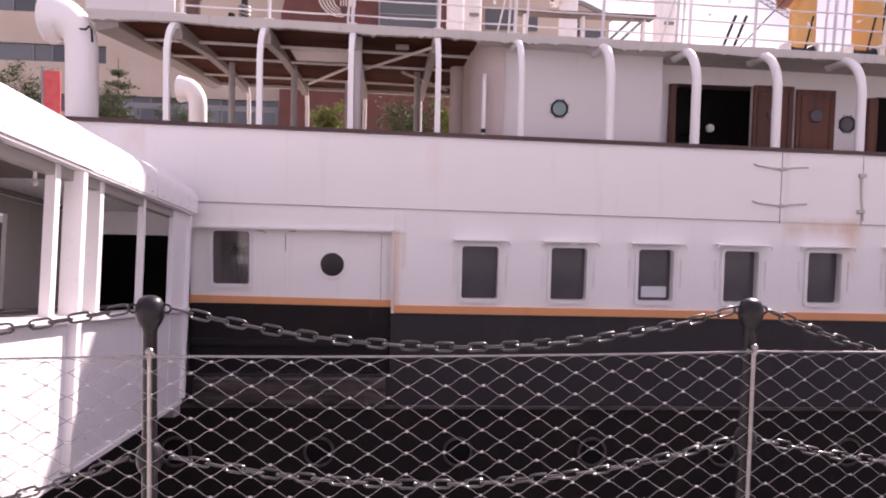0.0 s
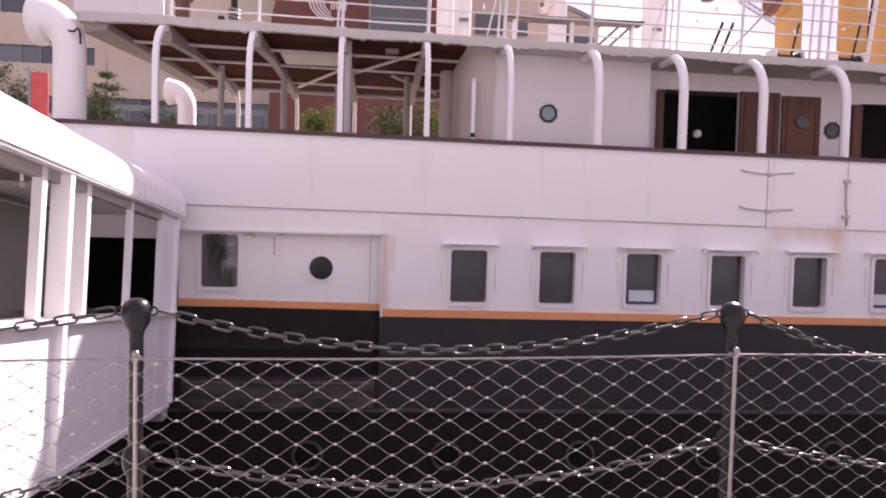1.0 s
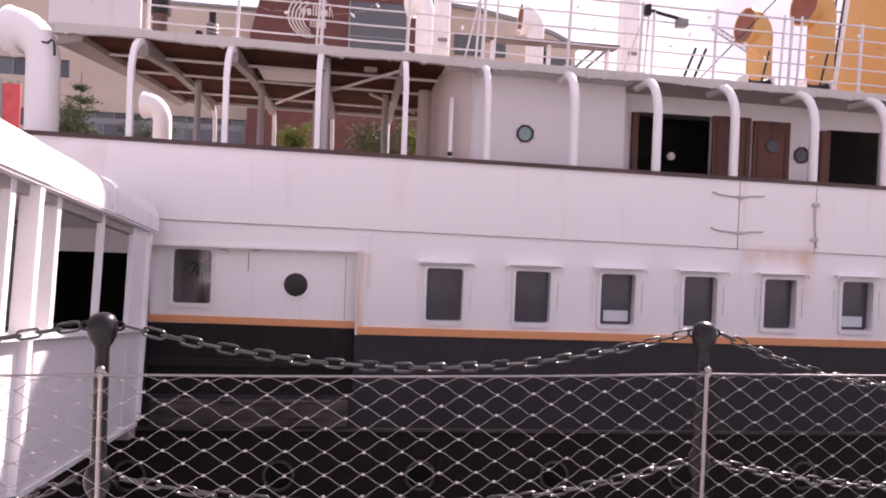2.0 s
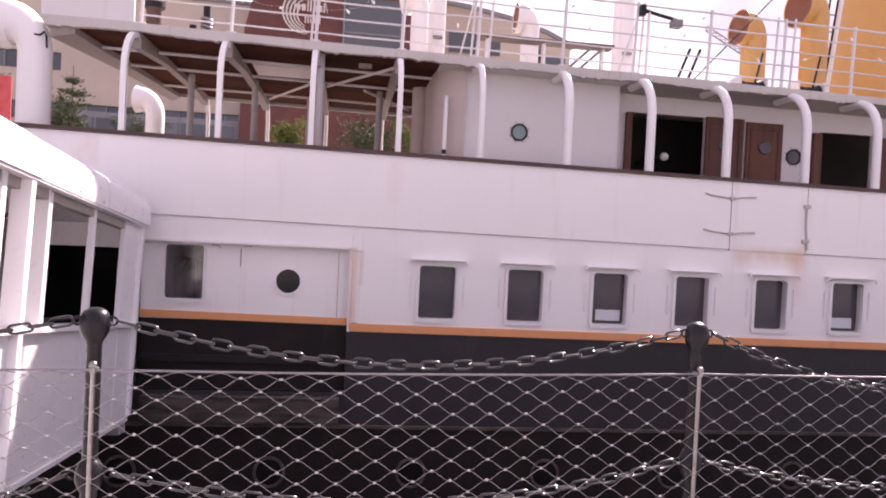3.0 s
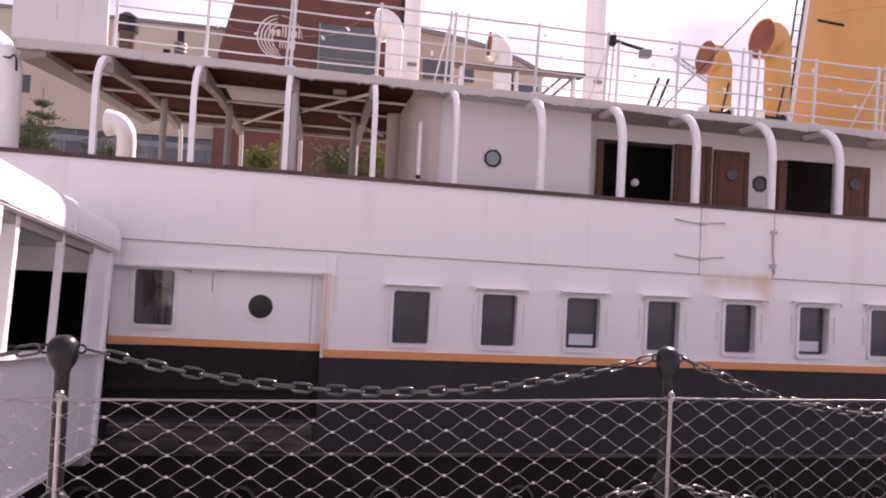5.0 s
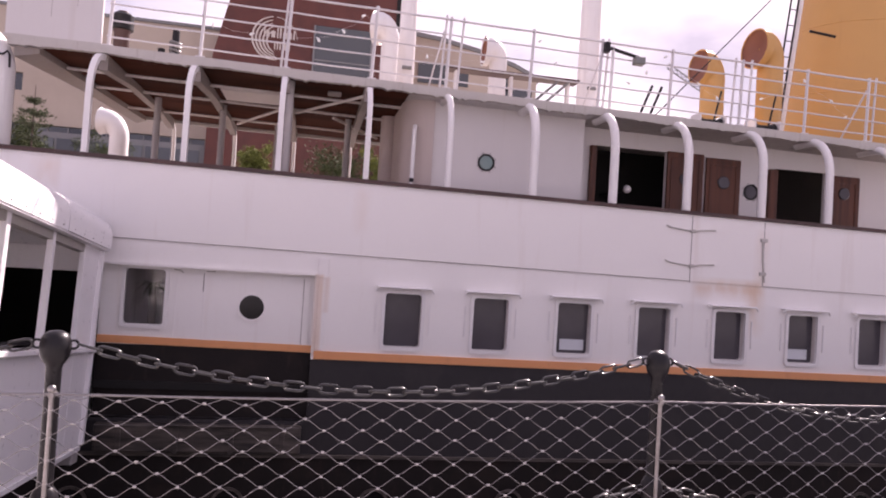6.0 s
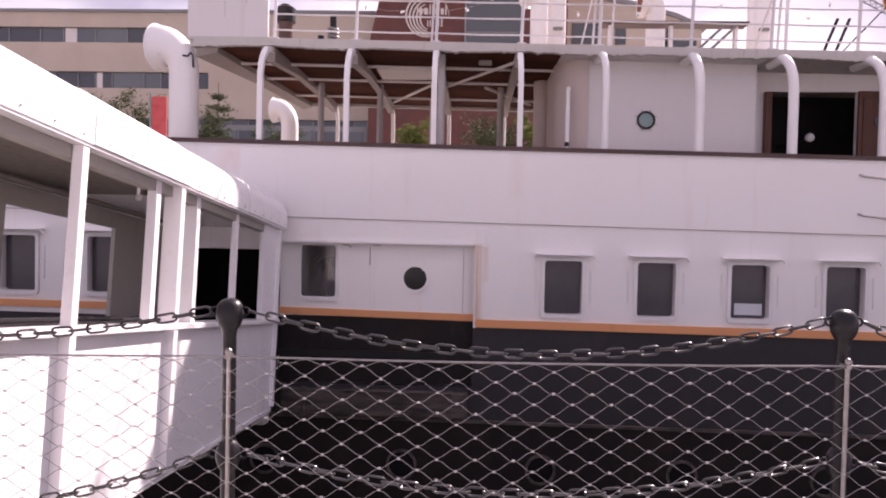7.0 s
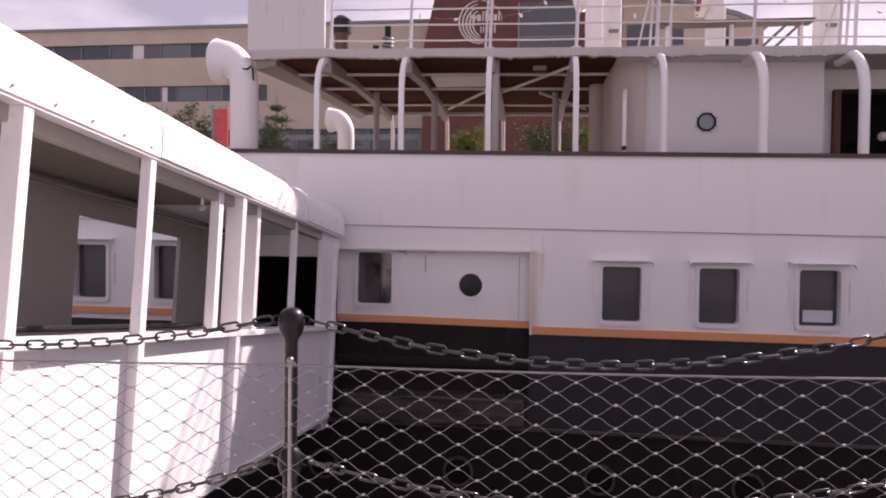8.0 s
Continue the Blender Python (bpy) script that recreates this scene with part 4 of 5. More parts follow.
for z in (6.0, 7.6, 9.2):
    bm = bmesh.new()
    tube(bm, [(14.4 + 0.13 * (z - 4.3) + 1.85 * 1.12 * math.cos(t), 12.0 + 1.85 * 0.8 * math.sin(t), z) for t in (2 * math.pi * k / 40 for k in range(40))], 0.012, seg=5, closed=True)
    part("plate_seam", bm, ochre_m, funnel)
part("steam_pipe", tubed([(11.72, 11.3, 4.3), (12.15, 11.3, 8.0), (12.55, 11.3, 11.5)], 0.07, seg=10), white_m, funnel, "white steam pipe beside the funnel", smooth=True)
for off in (-0.30, -0.12):
    part("ladder_rail", tubed([(11.78 + off, 11.2, 4.9), (12.15 + off, 11.2, 8.0), (12.6 + off, 11.2, 12.0)], 0.02, seg=6), iron_m, funnel, "black iron ladder rail")
for k in range(18):
    z = 5.2 + 0.36 * k
    xx = 11.78 + 0.119 * (z - 4.9)
    part("rung", tubed([(xx - 0.30, 11.2, z), (xx - 0.12, 11.2, z)], 0.012, seg=5), iron_m, funnel)
part("cable", tubed([(11.66, 11.2, 4.95), (11.60, 11.2, 4.6), (11.75, 11.2, 4.36), (12.2, 11.2, 4.34)], 0.018, seg=6), iron_m, funnel)
part("bracket_arm", tubed([(12.25, 11.1, 7.25), (12.75, 10.9, 7.12)], 0.03, seg=6), iron_m, funnel)

for x, y, r, h, nm, lab in ((7.09, 11.0, 0.215, 5.2, "mast", "thick white painted steel mast"), (3.33, 11.0, 0.17, 8.0, "king_post", "white painted king post on the boat deck")):
    mast = thing(nm, (x, y, 4.3), lab, "mast")
    part("pole", tubed([(x, y, 4.3), (x, y, 4.3 + h)], lambda t: r * (1 - 0.12 * t), seg=20), white_m, mast, smooth=True)
    part("collar", tubed([(x, y, 4.3), (x, y, 4.42)], r + 0.06, seg=20), white_m, mast, smooth=True)
    part("cleat", boxed(x - 0.09, x + 0.09, y - r - 0.06, y - r, 5.28, 5.34, bevel=0.01), frame_m, mast)
for (a, b) in (((16.0, 11.0, 13.0), (7.6, 9.5, 4.3)),):
    solo("rigging_wire", tubed([a, b], 0.012, seg=5), iron_m, "dark steel rigging wire", "rigging", "mast stays", base=b)

flood = thing("floodlight", (6.50, 8.5, 4.3), "small dark floodlight on a white post", "lamp")
part("post", tubed([(6.50, 8.5, 4.3), (6.52, 8.5, 5.40)], 0.028, seg=8), white_m, flood, smooth=True)
part("arm", tubed([(6.40, 8.5, 5.38), (6.65, 8.5, 5.33), (6.98, 8.5, 5.27)], 0.03, seg=8), iron_m, flood)
part("lamp_head", boxed(6.90, 7.08, 8.42, 8.58, 5.14, 5.27, bevel=0.02), frame_m, flood)
part("bracket", boxed(6.36, 6.45, 8.44, 8.56, 5.28, 5.46, bevel=0.02), iron_m, flood)

bench = thing("deck_bench", (5.0, 9.4, 4.3), "dark wooden plank bench on the boat deck", "bench")
part("plank", boxed(3.85, 6.25, 9.25, 9.55, 4.98, 5.03, bevel=0.01, m=Matrix.Translation((0, 0, -0.03))), cap_m, bench)
for x in (4.0, 5.0, 6.05):
    part("leg", boxed(x, x + 0.05, 9.35, 9.45, 4.34, 4.95), white_m, bench)
for x in (5.25, 5.45):
    part("strut", tubed([(x, 9.3, 4.36), (x + 0.6, 9.3, 4.93)], 0.025, seg=6), frame_m, bench)

capstan = thing("mooring_capstan", (-1.39, 9.3, 4.3), "dark brown iron capstan on the boat deck", "capstan")
bm = bmesh.new()
lathe(bm, [(0.15, 0), (0.15, 0.05), (0.12, 0.08), (0.115, 0.52), (0.14, 0.57), (0.155, 0.66), (0.14, 0.78), (0.08, 0.87), (0.001, 0.89)], (-1.39, 9.3, 4.36), 20)
part("barrel", bm, darkbrown_m, capstan, smooth=True)
bm = bmesh.new()
lathe(bm, [(0.13, 0.56), (0.165, 0.58), (0.165, 0.80), (0.12, 0.84)], (-1.39, 9.3, 4.36), 20)
part("head_ring", bm, iron_m, capstan, smooth=True)
bitts = thing("mooring_bitts", (-0.55, 9.0, 4.3), "dark iron bitts with coiled rope", "bollard")
part("base_plate", boxed(-0.82, -0.42, 8.9, 9.1, 4.36, 4.41, bevel=0.01), iron_m, bitts)
for x, h in ((-0.72, 0.27), (-0.52, 0.58)):
    part("bitt", tubed([(x, 9.0, 4.36), (x, 9.0, 4.36 + h)], 0.055, seg=12), iron_m, bitts, smooth=True)
bm = bmesh.new()
for k in range(5):
    tube(bm, [(-0.52 + 0.075 * math.cos(t), 9.0 + 0.075 * math.sin(t), 4.5 + 0.06 * k + 0.01 * math.sin(2 * t)) for t in (2 * math.pi * q / 14 for q in range(14))], 0.022, seg=6, closed=True)
part("rope", bm, frame_m, bitts, smooth=True)

for x, h in ((9.0, 0.5), (10.15, 0.55)):
    winch = thing("deck_winch", (x, 9.6, 4.3), "dark greasy deck winch with white gear guard", "winch")
    part("drum", tubed([(x - 0.22, 9.6, 4.55), (x - 0.1, 9.6, 4.55), (x + 0.1, 9.6, 4.55), (x + 0.22, 9.6, 4.55)], lambda t: 0.15 if t in (0, 1) else 0.10, seg=14), iron_m, winch, smooth=True)
    for sx in (-0.28, 0.24):
        part("cheek", boxed(x + sx, x + sx + 0.04, 9.42, 9.78, 4.3, 4.72, bevel=0.02), white_m, winch)
    part("lever", tubed([(x, 9.45, 4.5), (x + 0.12, 9.4, 4.3 + h + 0.35)], 0.018, seg=6), iron_m, winch)
hatch = thing("deck_hatch", (7.9, 10.2, 4.3), "white painted deck hatch with low coaming", "hatch")
part("coaming", boxed(7.2, 8.6, 9.8, 10.8, 4.28, 4.62, bevel=0.02), white_m, hatch)
part("lid", boxed(7.15, 8.65, 9.75, 10.85, 4.62, 4.68, bevel=0.015), house_m, hatch)
for x in (7.75, 7.95):
    part("prop", tubed([(x, 9.9, 4.68), (x + 0.22, 9.9, 5.25)], 0.025, seg=6), iron_m, hatch)

# ---- covered gangway ----
gang = thing("covered_gangway", (0, 0, 0), "white steel covered gangway sloping down to the ship", "gangway")
U0, U1 = -2.6, 7.42
foot = lambda u: -0.24 - 0.036 * (7.4 - u)


def sloped(x0, x1, ua, ub, lo, hi):
    """A bar along the gangway between two heights that change along it."""
    bm = bmesh.new()
    v = [[bm.verts.new((x, u, w)) for x, w in ((x0, lo(u)), (x1, lo(u)), (x1, hi(u)), (x0, hi(u)))] for u in (ua, ub)]
    for k in range(4):
        bm.faces.new((v[0][k], v[0][(k + 1) % 4], v[1][(k + 1) % 4], v[1][k]))
    bm.faces.new(v[0][::-1])
    bm.faces.new(v[1])
    return bm


part("side_panel", sloped(-0.05, 0.0, U0, U1, foot, lambda u: 0.975), gang_m, gang, "white painted side panel")
part("sill", boxed(-0.34, 0.085, U0, U1, 0.975, 1.03, bevel=0.008), gang_m, gang)
part("bottom_rail", sloped(-0.06, 0.02, U0, U1 - 0.03, lambda u: foot(u) - 0.03, lambda u: foot(u) + 0.02), gang_m, gang)
part("floor_deck", boxed(-1.62, -0.06, U0, U1, -0.26, -0.16), frame_m, gang)
bm = bmesh.new()
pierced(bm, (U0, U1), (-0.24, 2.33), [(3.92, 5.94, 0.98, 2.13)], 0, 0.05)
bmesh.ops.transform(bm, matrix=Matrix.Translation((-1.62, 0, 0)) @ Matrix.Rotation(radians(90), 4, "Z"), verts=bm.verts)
part("far_panel", bm, shade_m, gang, "far panel with an opening, shade put into its grey colour")
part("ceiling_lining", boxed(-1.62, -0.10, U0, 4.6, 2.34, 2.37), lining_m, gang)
part("ceiling_lining", boxed(-1.62, -0.10, 4.605, U1, 2.34, 2.37), gang_m, gang, "white lining of the gangway end")
part("end_header", boxed(-1.56, -0.12, 7.28, 7.34, 2.02, 2.335, bevel=0.006), gang_m, gang)
# header greyed to paint in the shade under the roof lip
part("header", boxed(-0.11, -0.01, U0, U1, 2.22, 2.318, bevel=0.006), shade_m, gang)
part("soffit", boxed(-0.14, 0.09, U0, U1 + 0.05, 2.318, 2.338), gang_m, gang)
part("hand_rail", boxed(-0.46, -0.40, U0, U1, 1.05, 1.09, bevel=0.01), iron_m, gang, "dark inner hand rail")
PROFILE = [(0.075, 2.335), (0.10, 2.34), (0.10, 2.52), (0.085, 2.60), (0.035, 2.69), (-0.06, 2.755), (-0.20, 2.79), (-0.45, 2.81), (-0.85, 2.825)]
PROFILE = PROFILE + [(-1.70 - x, w) for x, w in PROFILE[-2::-1]]
breaks = [U0 - 0.1, -1.05, 0.66, 2.36, 4.06, 5.80, 7.50]
for n_roof, (a, b) in enumerate(zip(breaks, breaks[1:])):
    bm = bmesh.new()
    grow = 0.006 * (n_roof % 2)
    rows = []
    for u in (a + 0.004, b - 0.004):
        rows.append([bm.verts.new((x + (grow if x > -0.85 else -grow), u, w + grow)) for x, w in PROFILE] + [bm.verts.new((-1.70, u, 2.37)), bm.verts.new((0.0, u, 2.37))])
    n = len(rows[0])
    for k in range(n):
        bm.faces.new((rows[0][k], rows[0][(k + 1) % n], rows[1][(k + 1) % n], rows[1][k]))
    bm.faces.new(rows[0][::-1])
    bm.faces.new(rows[1])
    rf = part("roof_panel", bm, gang_m, gang, "rounded white roof section", smooth=True)
    u = a + 0.2
    while u < b:
        part("rivet", boxed(0.098, 0.112, u - 0.006, u + 0.006, 2.378, 2.390), grey_m, rf)
        u += 0.34
for u0, u1, x0, x1, w0 in ((-2.2, -2.05, -0.12, 0.08, -0.24), (-0.6, -0.5, -0.12, 0.08, -0.24), (0.98, 1.06, -0.05, 0.082, -0.40), (2.26, 2.34, 0.0, 0.082, -0.38), (3.58, 3.67, -0.09, 0.0, 1.03),
                           (3.92, 4.01, -0.09, 0.08, -0.32), (4.49, 4.58, -0.15, 0.0, 1.03), (5.69, 5.76, -0.07, 0.0, 1.03), (6.78, 7.40, -0.06, 0.004, -0.2)):
    part("upright", boxed(x0, x1, u0, u1, w0, 2.318, bevel=0.006), gang_m, gang)
part("end_flange", boxed(-0.02, 0.05, 7.36, 7.44, -0.2, 2.33, bevel=0.006), gang_m, gang)
bm = bmesh.new()
bmesh.ops.create_uvsphere(bm, u_segments=14, v_segments=8, radius=0.032, matrix=Matrix.Translation((-0.13, 3.50, 2.14)))
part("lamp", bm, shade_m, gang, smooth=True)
part("conduit", tubed([(-0.13, 3.50, 2.16), (-0.13, 3.50, 2.24)], 0.014, seg=6), gang_m, gang)
part("support_bracket", boxed(-0.3, 0.0, 7.15, 7.40, -0.42, -0.26, bevel=0.01), grey_m, gang)
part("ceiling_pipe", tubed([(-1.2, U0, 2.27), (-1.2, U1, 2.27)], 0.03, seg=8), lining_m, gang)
gang.matrix_basis = pose(-0.99, 0, 0, -6.56, 0, 0)

# ---- quayside fence ----
DIR = Vector((0.9977, 0.0683, 0)).normalized()
NRM = Vector((DIR.y, -DIR.x, 0))
at = lambda s, z, off=0.0: Vector((1.046, 0, 0)) + DIR * s + NRM * off + Vector((0, 0, z))
first = thing("iron_bollard", (0, 0, 0), "black cast iron chain bollard with a ball head", "bollard", "bollards along the quay")
bm = bmesh.new()
lathe(bm, [(0.075, 0), (0.075, 0.02), (0.05, 0.04), (0.028, 0.08), (0.0235, 0.62)], seg=18)
part("shaft", bm, iron_m, first, smooth=True)
bm = bmesh.new()
lathe(bm, [(0.0235, 0.62), (0.024, 0.685), (0.032, 0.698), (0.039, 0.718), (0.041, 0.738), (0.038, 0.76), (0.029, 0.778), (0.0225, 0.785)], seg=18)
part("collar", bm, iron_m, first, smooth=True)
bm = bmesh.new()
lathe(bm, [(0.0225, 0.785), (0.022, 1.138), (0.025, 1.152), (0.033, 1.163), (0.040, 1.178), (0.0437, 1.197), (0.0437, 1.212), (0.040, 1.231), (0.032, 1.245), (0.018, 1.253), (0.001, 1.256)], seg=22)
part("head", bm, iron_m, first, "ball-shaped iron head", smooth=True)
for z in (1.213, 0.738):
    for sx in (-1, 1):
        bm = bmesh.new()
        tube(bm, [(sx * (0.050 + 0.013 * math.cos(t)), 0, z + 0.013 * math.sin(t)) for t in (2 * math.pi * q / 10 for q in range(10))], 0.004, seg=6, closed=True)
        part("eye", bm, iron_m, first, smooth=True)
yaw = math.degrees(math.atan2(DIR.y, DIR.x))
first.matrix_basis = pose(*at(0, 0), 0, 0, yaw)
for k in (-1, 1, 2):
    copy_thing(first, pose(*at(2.05 * k, 0), 0, 0, yaw))

# one oval link, shared by every link of every chain
bm = bmesh.new()
half, rad = 0.0195, 0.0145
oval = [(half + rad * math.cos(radians(a)), 0, rad * math.sin(radians(a))) for a in range(-90, 91, 30)] + [(-half - rad * math.cos(radians(a)), 0, -rad * math.sin(radians(a))) for a in range(-90, 91, 30)]
tube(bm, oval, 0.0042, seg=6, closed=True)
link_me = mesh_of("link", bm, chain_m, True)
for k in (-1, 0, 1):
    for za, sag in ((1.213, (0.104, 0.128, 0.212)[k + 1]), (0.738, (0.195, 0.122, 0.122)[k + 1])):
        ch = thing("chain", at(2.05 * k + 1.025, za - sag), "sagging black steel chain hung between two bollards", "chain", "chains along the quay")
        a, b = 0.068, 2.05 - 0.068
        curve = lambda q: at(2.05 * k + a + (b - a) * q, za - 4 * sag * q * (1 - q))
        fine = [curve(i / 400) for i in range(401)]
        total = sum((q - p).length for p, q in zip(fine, fine[1:]))
        count = round(total / 0.0565)
        step, run, want = total / count, 0.0, 0.5
        for p, q in zip(fine, fine[1:]):
            d = (q - p).length
            while run + d >= want * step and want < count:
                c = p + (q - p) * ((want * step - run) / d)
                i = int(want)
                ax = (q - p).normalized()
                side = ax.cross(Vector((0, 0, 1))).normalized()
                up = side.cross(ax)
                m = Matrix((ax, -side, up)).transposed().to_4x4() @ Matrix.Rotation(radians((12 if i % 2 else 80) + 9 * math.sin(i * 2.3 + k)), 4, "X")
                lk = new("link", link_me)
                lk.parent = ch
                lk.matrix_basis = Matrix.Translation(c - BASE[ch.name]) @ m
                want += 1
            run += d

net = thing("wire_mesh_fence", at(1.0, 0), "stainless steel diamond wire mesh fence in front of the bollards", "fence")
for k in (-1, 0, 1, 2):
    s = 2.05 * k + (0.013 if k == 0 else -0.015)
    bar = part("slim_post", tubed([at(s, 0, 0.052), at(s, 1.08, 0.052)], 0.0072, seg=8), steel_m, net, "slim stainless post", smooth=True)
    part("cap", tubed([at(s, 1.062, 0.052), at(s, 1.08, 0.052)], 0.0095, seg=8), steel_m, bar, smooth=True)
    bm = bmesh.new()
    bmesh.ops.create_uvsphere(bm, u_segments=12, v_segments=8, radius=0.0125, matrix=Matrix.Translation(at(s, 1.088, 0.056)))
    part("end_ball", bm, steel_m, bar, smooth=True)
    part("clamp", tubed([at(s, 1.07, 0.02), at(s, 1.07, 0.062)], 0.009, seg=8), steel_m, bar)
    part("foot_plate", tubed([at(s, 0, 0.052), at(s, 0.01, 0.052)], 0.03, seg=8), steel_m, bar)
for z in (1.074, 0.060):
    for k in (-1, 0, 1):
        part("edge_cable", tubed([at(2.05 * (k + q / 12), z - (0.008 * 4 * q / 12 * (1 - q / 12) if z > 1 else 0), 0.055) for q in range(13)], 0.0036, seg=6), steel_m, net, smooth=True)
NET = (0.1965, 0.1216, 0.000357)
cell_s = lambda v: NET[0] + NET[1] * v + NET[2] * v * v
sag_of = lambda s: (0.006, 0.0185, 0.028)[max(0, min(2, int(s / 2.05 + 1)))] * 4 * ((s / 2.05) % 1) * (1 - (s / 2.05) % 1)
nodes = []
for row in range(30):
    pts = []
    for i in range(-19 * 8, 31 * 8 + 1):
        v = i / 8
        s = cell_s(v)
        if not -2.06 < s < 4.09:
            continue
        pitch = 0.0358 + 0.00115 * s
        ph = 2 * math.pi * (v + 0.5 * ((row + 1) % 2))
        wob = 0.0025 * math.sin(3.1 * s + row) + 0.002 * math.sin(7.7 * s - 2 * row)
        tri = 2 / math.pi * math.asin(math.cos(ph))
        w = 0.3 * tri + 0.7 * math.cos(ph)
        zt = 1.0588 - sag_of(s) - (row - 1) * pitch
        z = zt - pitch / 2 + pitch / 2 * w + wob
        top = 1.071 - 0.008 * 4 * ((s / 2.05) % 1) * (1 - (s / 2.05) % 1)
        if row == 0:
            z = zt - pitch + (top - zt + pitch) * (0.5 + 0.5 * w)
        pts.append(at(s, max(0.06, min(z, top)), 0.055))
        if row and w > 0.999 and z > 0.07:
            nodes.append((s, row, pts[-1]))
    part("wire", tubed(pts, 0.0012, seg=5), steel_m, net, smooth=True)
bm = bmesh.new()
tube(bm, [(-0.0052, 0, 0), (-0.0036, 0, 0), (0.0036, 0, 0), (0.0052, 0, 0)], lambda t: 0.0038 if 0.2 < t < 0.8 else 0.0026, seg=6)
ferrule_me = mesh_of("ferrule", bm, bright_m, True)
rest, spent = bmesh.new(), 0
for s, row, p in nodes:
    if 0.05 < s < 2.0 and row < 18 and spent < 300:
        spent += 1
        f = new("ferrule", ferrule_me)
        f.parent = net
        f.matrix_basis = Matrix.Translation(p - BASE[net.name]) @ Matrix.Rotation(radians(yaw + 6 * math.sin(s * 40 + row)), 4, "Z")
    else:
        tube(rest, [p - DIR * 0.005, p + DIR * 0.005], 0.0036, seg=5)
tagged(part("ferrule_rest", rest, bright_m, net), kind="stuff")

# ---- buildings behind the dock ----
block = thing("college_building", (-40, 60, 0), "long buff office building with dark window strips", "building")
strips = [(18.15, 19.55), (14.0, 15.5), (9.8, 11.3), (4.5, 7.5)]
bm = bmesh.new()
pierced(bm, (-110, -6.4), (0, 20.9), [(-108, -26.0 if z > 17 else -22.7, z, z2) for z, z2 in strips[:2]] + [(-108, -8, z, z2) for z, z2 in strips[2:]], 60, 60.5)
part("wall", bm, render_m, block, "buff clad wall")
part("parapet", boxed(-110.2, -6.4, 59.8, 60.6, 20.9, 21.15), frame_m, block)
part("roof", boxed(-110, -6.4, 60.5, 80, 20.4, 20.8), render_m, block)
rng = random.Random(11)
for z, z2 in strips:
    x = -108.0
    end = -26.0 if z > 17 else -22.7 if z > 13 else -8.0
    while x < end - 0.2:
        w = min(rng.choice((1.6, 2.2, 3.0)), end - x)
        if x > -70:
            win = part("window", boxed(x + 0.04, x + w - 0.04, 60.30, 60.36, z + 0.03, z2 - 0.03), far_glass_m, block)
            part("mullion", boxed(x - 0.06, x + 0.04, 60.2, 60.4, z, z2), frame_m, win)
            if rng.random() < 0.12:
                part("blind", boxed(x + 0.1, x + w * 0.4, 60.27, 60.295, z + 0.05, z2 - 0.05), pipe_m, win)
        x += w
    part("window_backing", boxed(-108, end, 60.42, 60.46, z, z2), dark_m, block)

red_block = thing("red_entrance_block", (1.6, 57, 0), "rust red clad entrance block with a round emblem", "building")
bm = bmesh.new()
extrude_outline(bm, [(-7.6, 0), (9.4, 0), (9.4, 26), (-5.6, 26), (-7.4, 18)], 57, 64)
part("wall", bm, brickred_m, red_block)
pane = part("window", boxed(0.75, 5.6, 56.9, 57.0, 16.4, 21.4), far_glass_m, red_block, "large dark glazed panel")
for x in (0.75, 5.6):
    part("mullion", boxed(x - 0.07, x + 0.07, 56.8, 56.9, 16.4, 21.4), frame_m, pane)
part("transom", boxed(0.82, 5.53, 56.85, 56.9, 18.4, 18.5), frame_m, pane)
part("door_strip", boxed(7.6, 8.6, 56.9, 57.0, 16.0, 26), dark_m, red_block)
for n_ring, r in enumerate((1.82, 1.62, 1.42, 1.22, 1.02)):
    c = (-2.52 + 0.10 * n_ring, 56.9, 19.86 - 0.06 * n_ring)
    part("emblem_ring", tubed([(c[0] + r * math.cos(radians(a)), c[1], c[2] + r * math.sin(radians(a))) for a in range(96 + 6 * n_ring, 288 - 8 * n_ring, 8)], lambda q: 0.035 + 0.05 * math.sin(math.pi * q), seg=6), cream_m, red_block, "cream curved band of a round emblem")
part("emblem_ring", tubed([(-2.5 + 1.82 * math.cos(radians(a)), 56.9, 19.86 + 1.82 * math.sin(radians(a))) for a in range(0, 92, 8)], 0.03, seg=6), cream_m, red_block)
for x, z, w, h in ((-3.42, 20.35, 0.10, 0.85), (-3.22, 20.2, 0.26, 0.5), (-2.80, 20.2, 0.32, 0.5), (-2.34, 20.35, 0.10, 0.85), (-2.12, 20.35, 0.14, 0.85), (-1.84, 20.2, 0.32, 0.5), (-1.38, 20.2, 0.26, 0.5), (-1.0, 20.3, 0.12, 0.75),
                   (-2.52, 19.2, 0.10, 0.5), (-2.30, 19.2, 0.10, 0.5), (-2.08, 19.2, 0.10, 0.5), (-1.80, 19.2, 0.32, 0.5), (-1.34, 19.3, 0.12, 0.75)):
    part("letter_bar", boxed(x, x + w, 56.85, 57.0, z - h / 2, z + h / 2), cream_m, red_block)

annex = thing("hall_building", (15, 66, 0), "buff hall with a low curved roof", "building")
bm = bmesh.new()
extrude_outline(bm, [(9.4, 0), (23.5, 0), (23.5, 21.5), (21.0, 22.6), (17.0, 23.7), (13.0, 24.4), (9.4, 24.7)], 66, 80)
part("wall", bm, render_m, annex)
bm = bmesh.new()
extrude_outline(bm, [(9.4, 24.7), (13.0, 24.4), (17.0, 23.7), (21.0, 22.6), (23.8, 21.4), (23.8, 21.8), (21.0, 23.0), (17.0, 24.1), (13.0, 24.8), (9.4, 25.1)], 65.7, 80)
part("roof", bm, frame_m, annex)
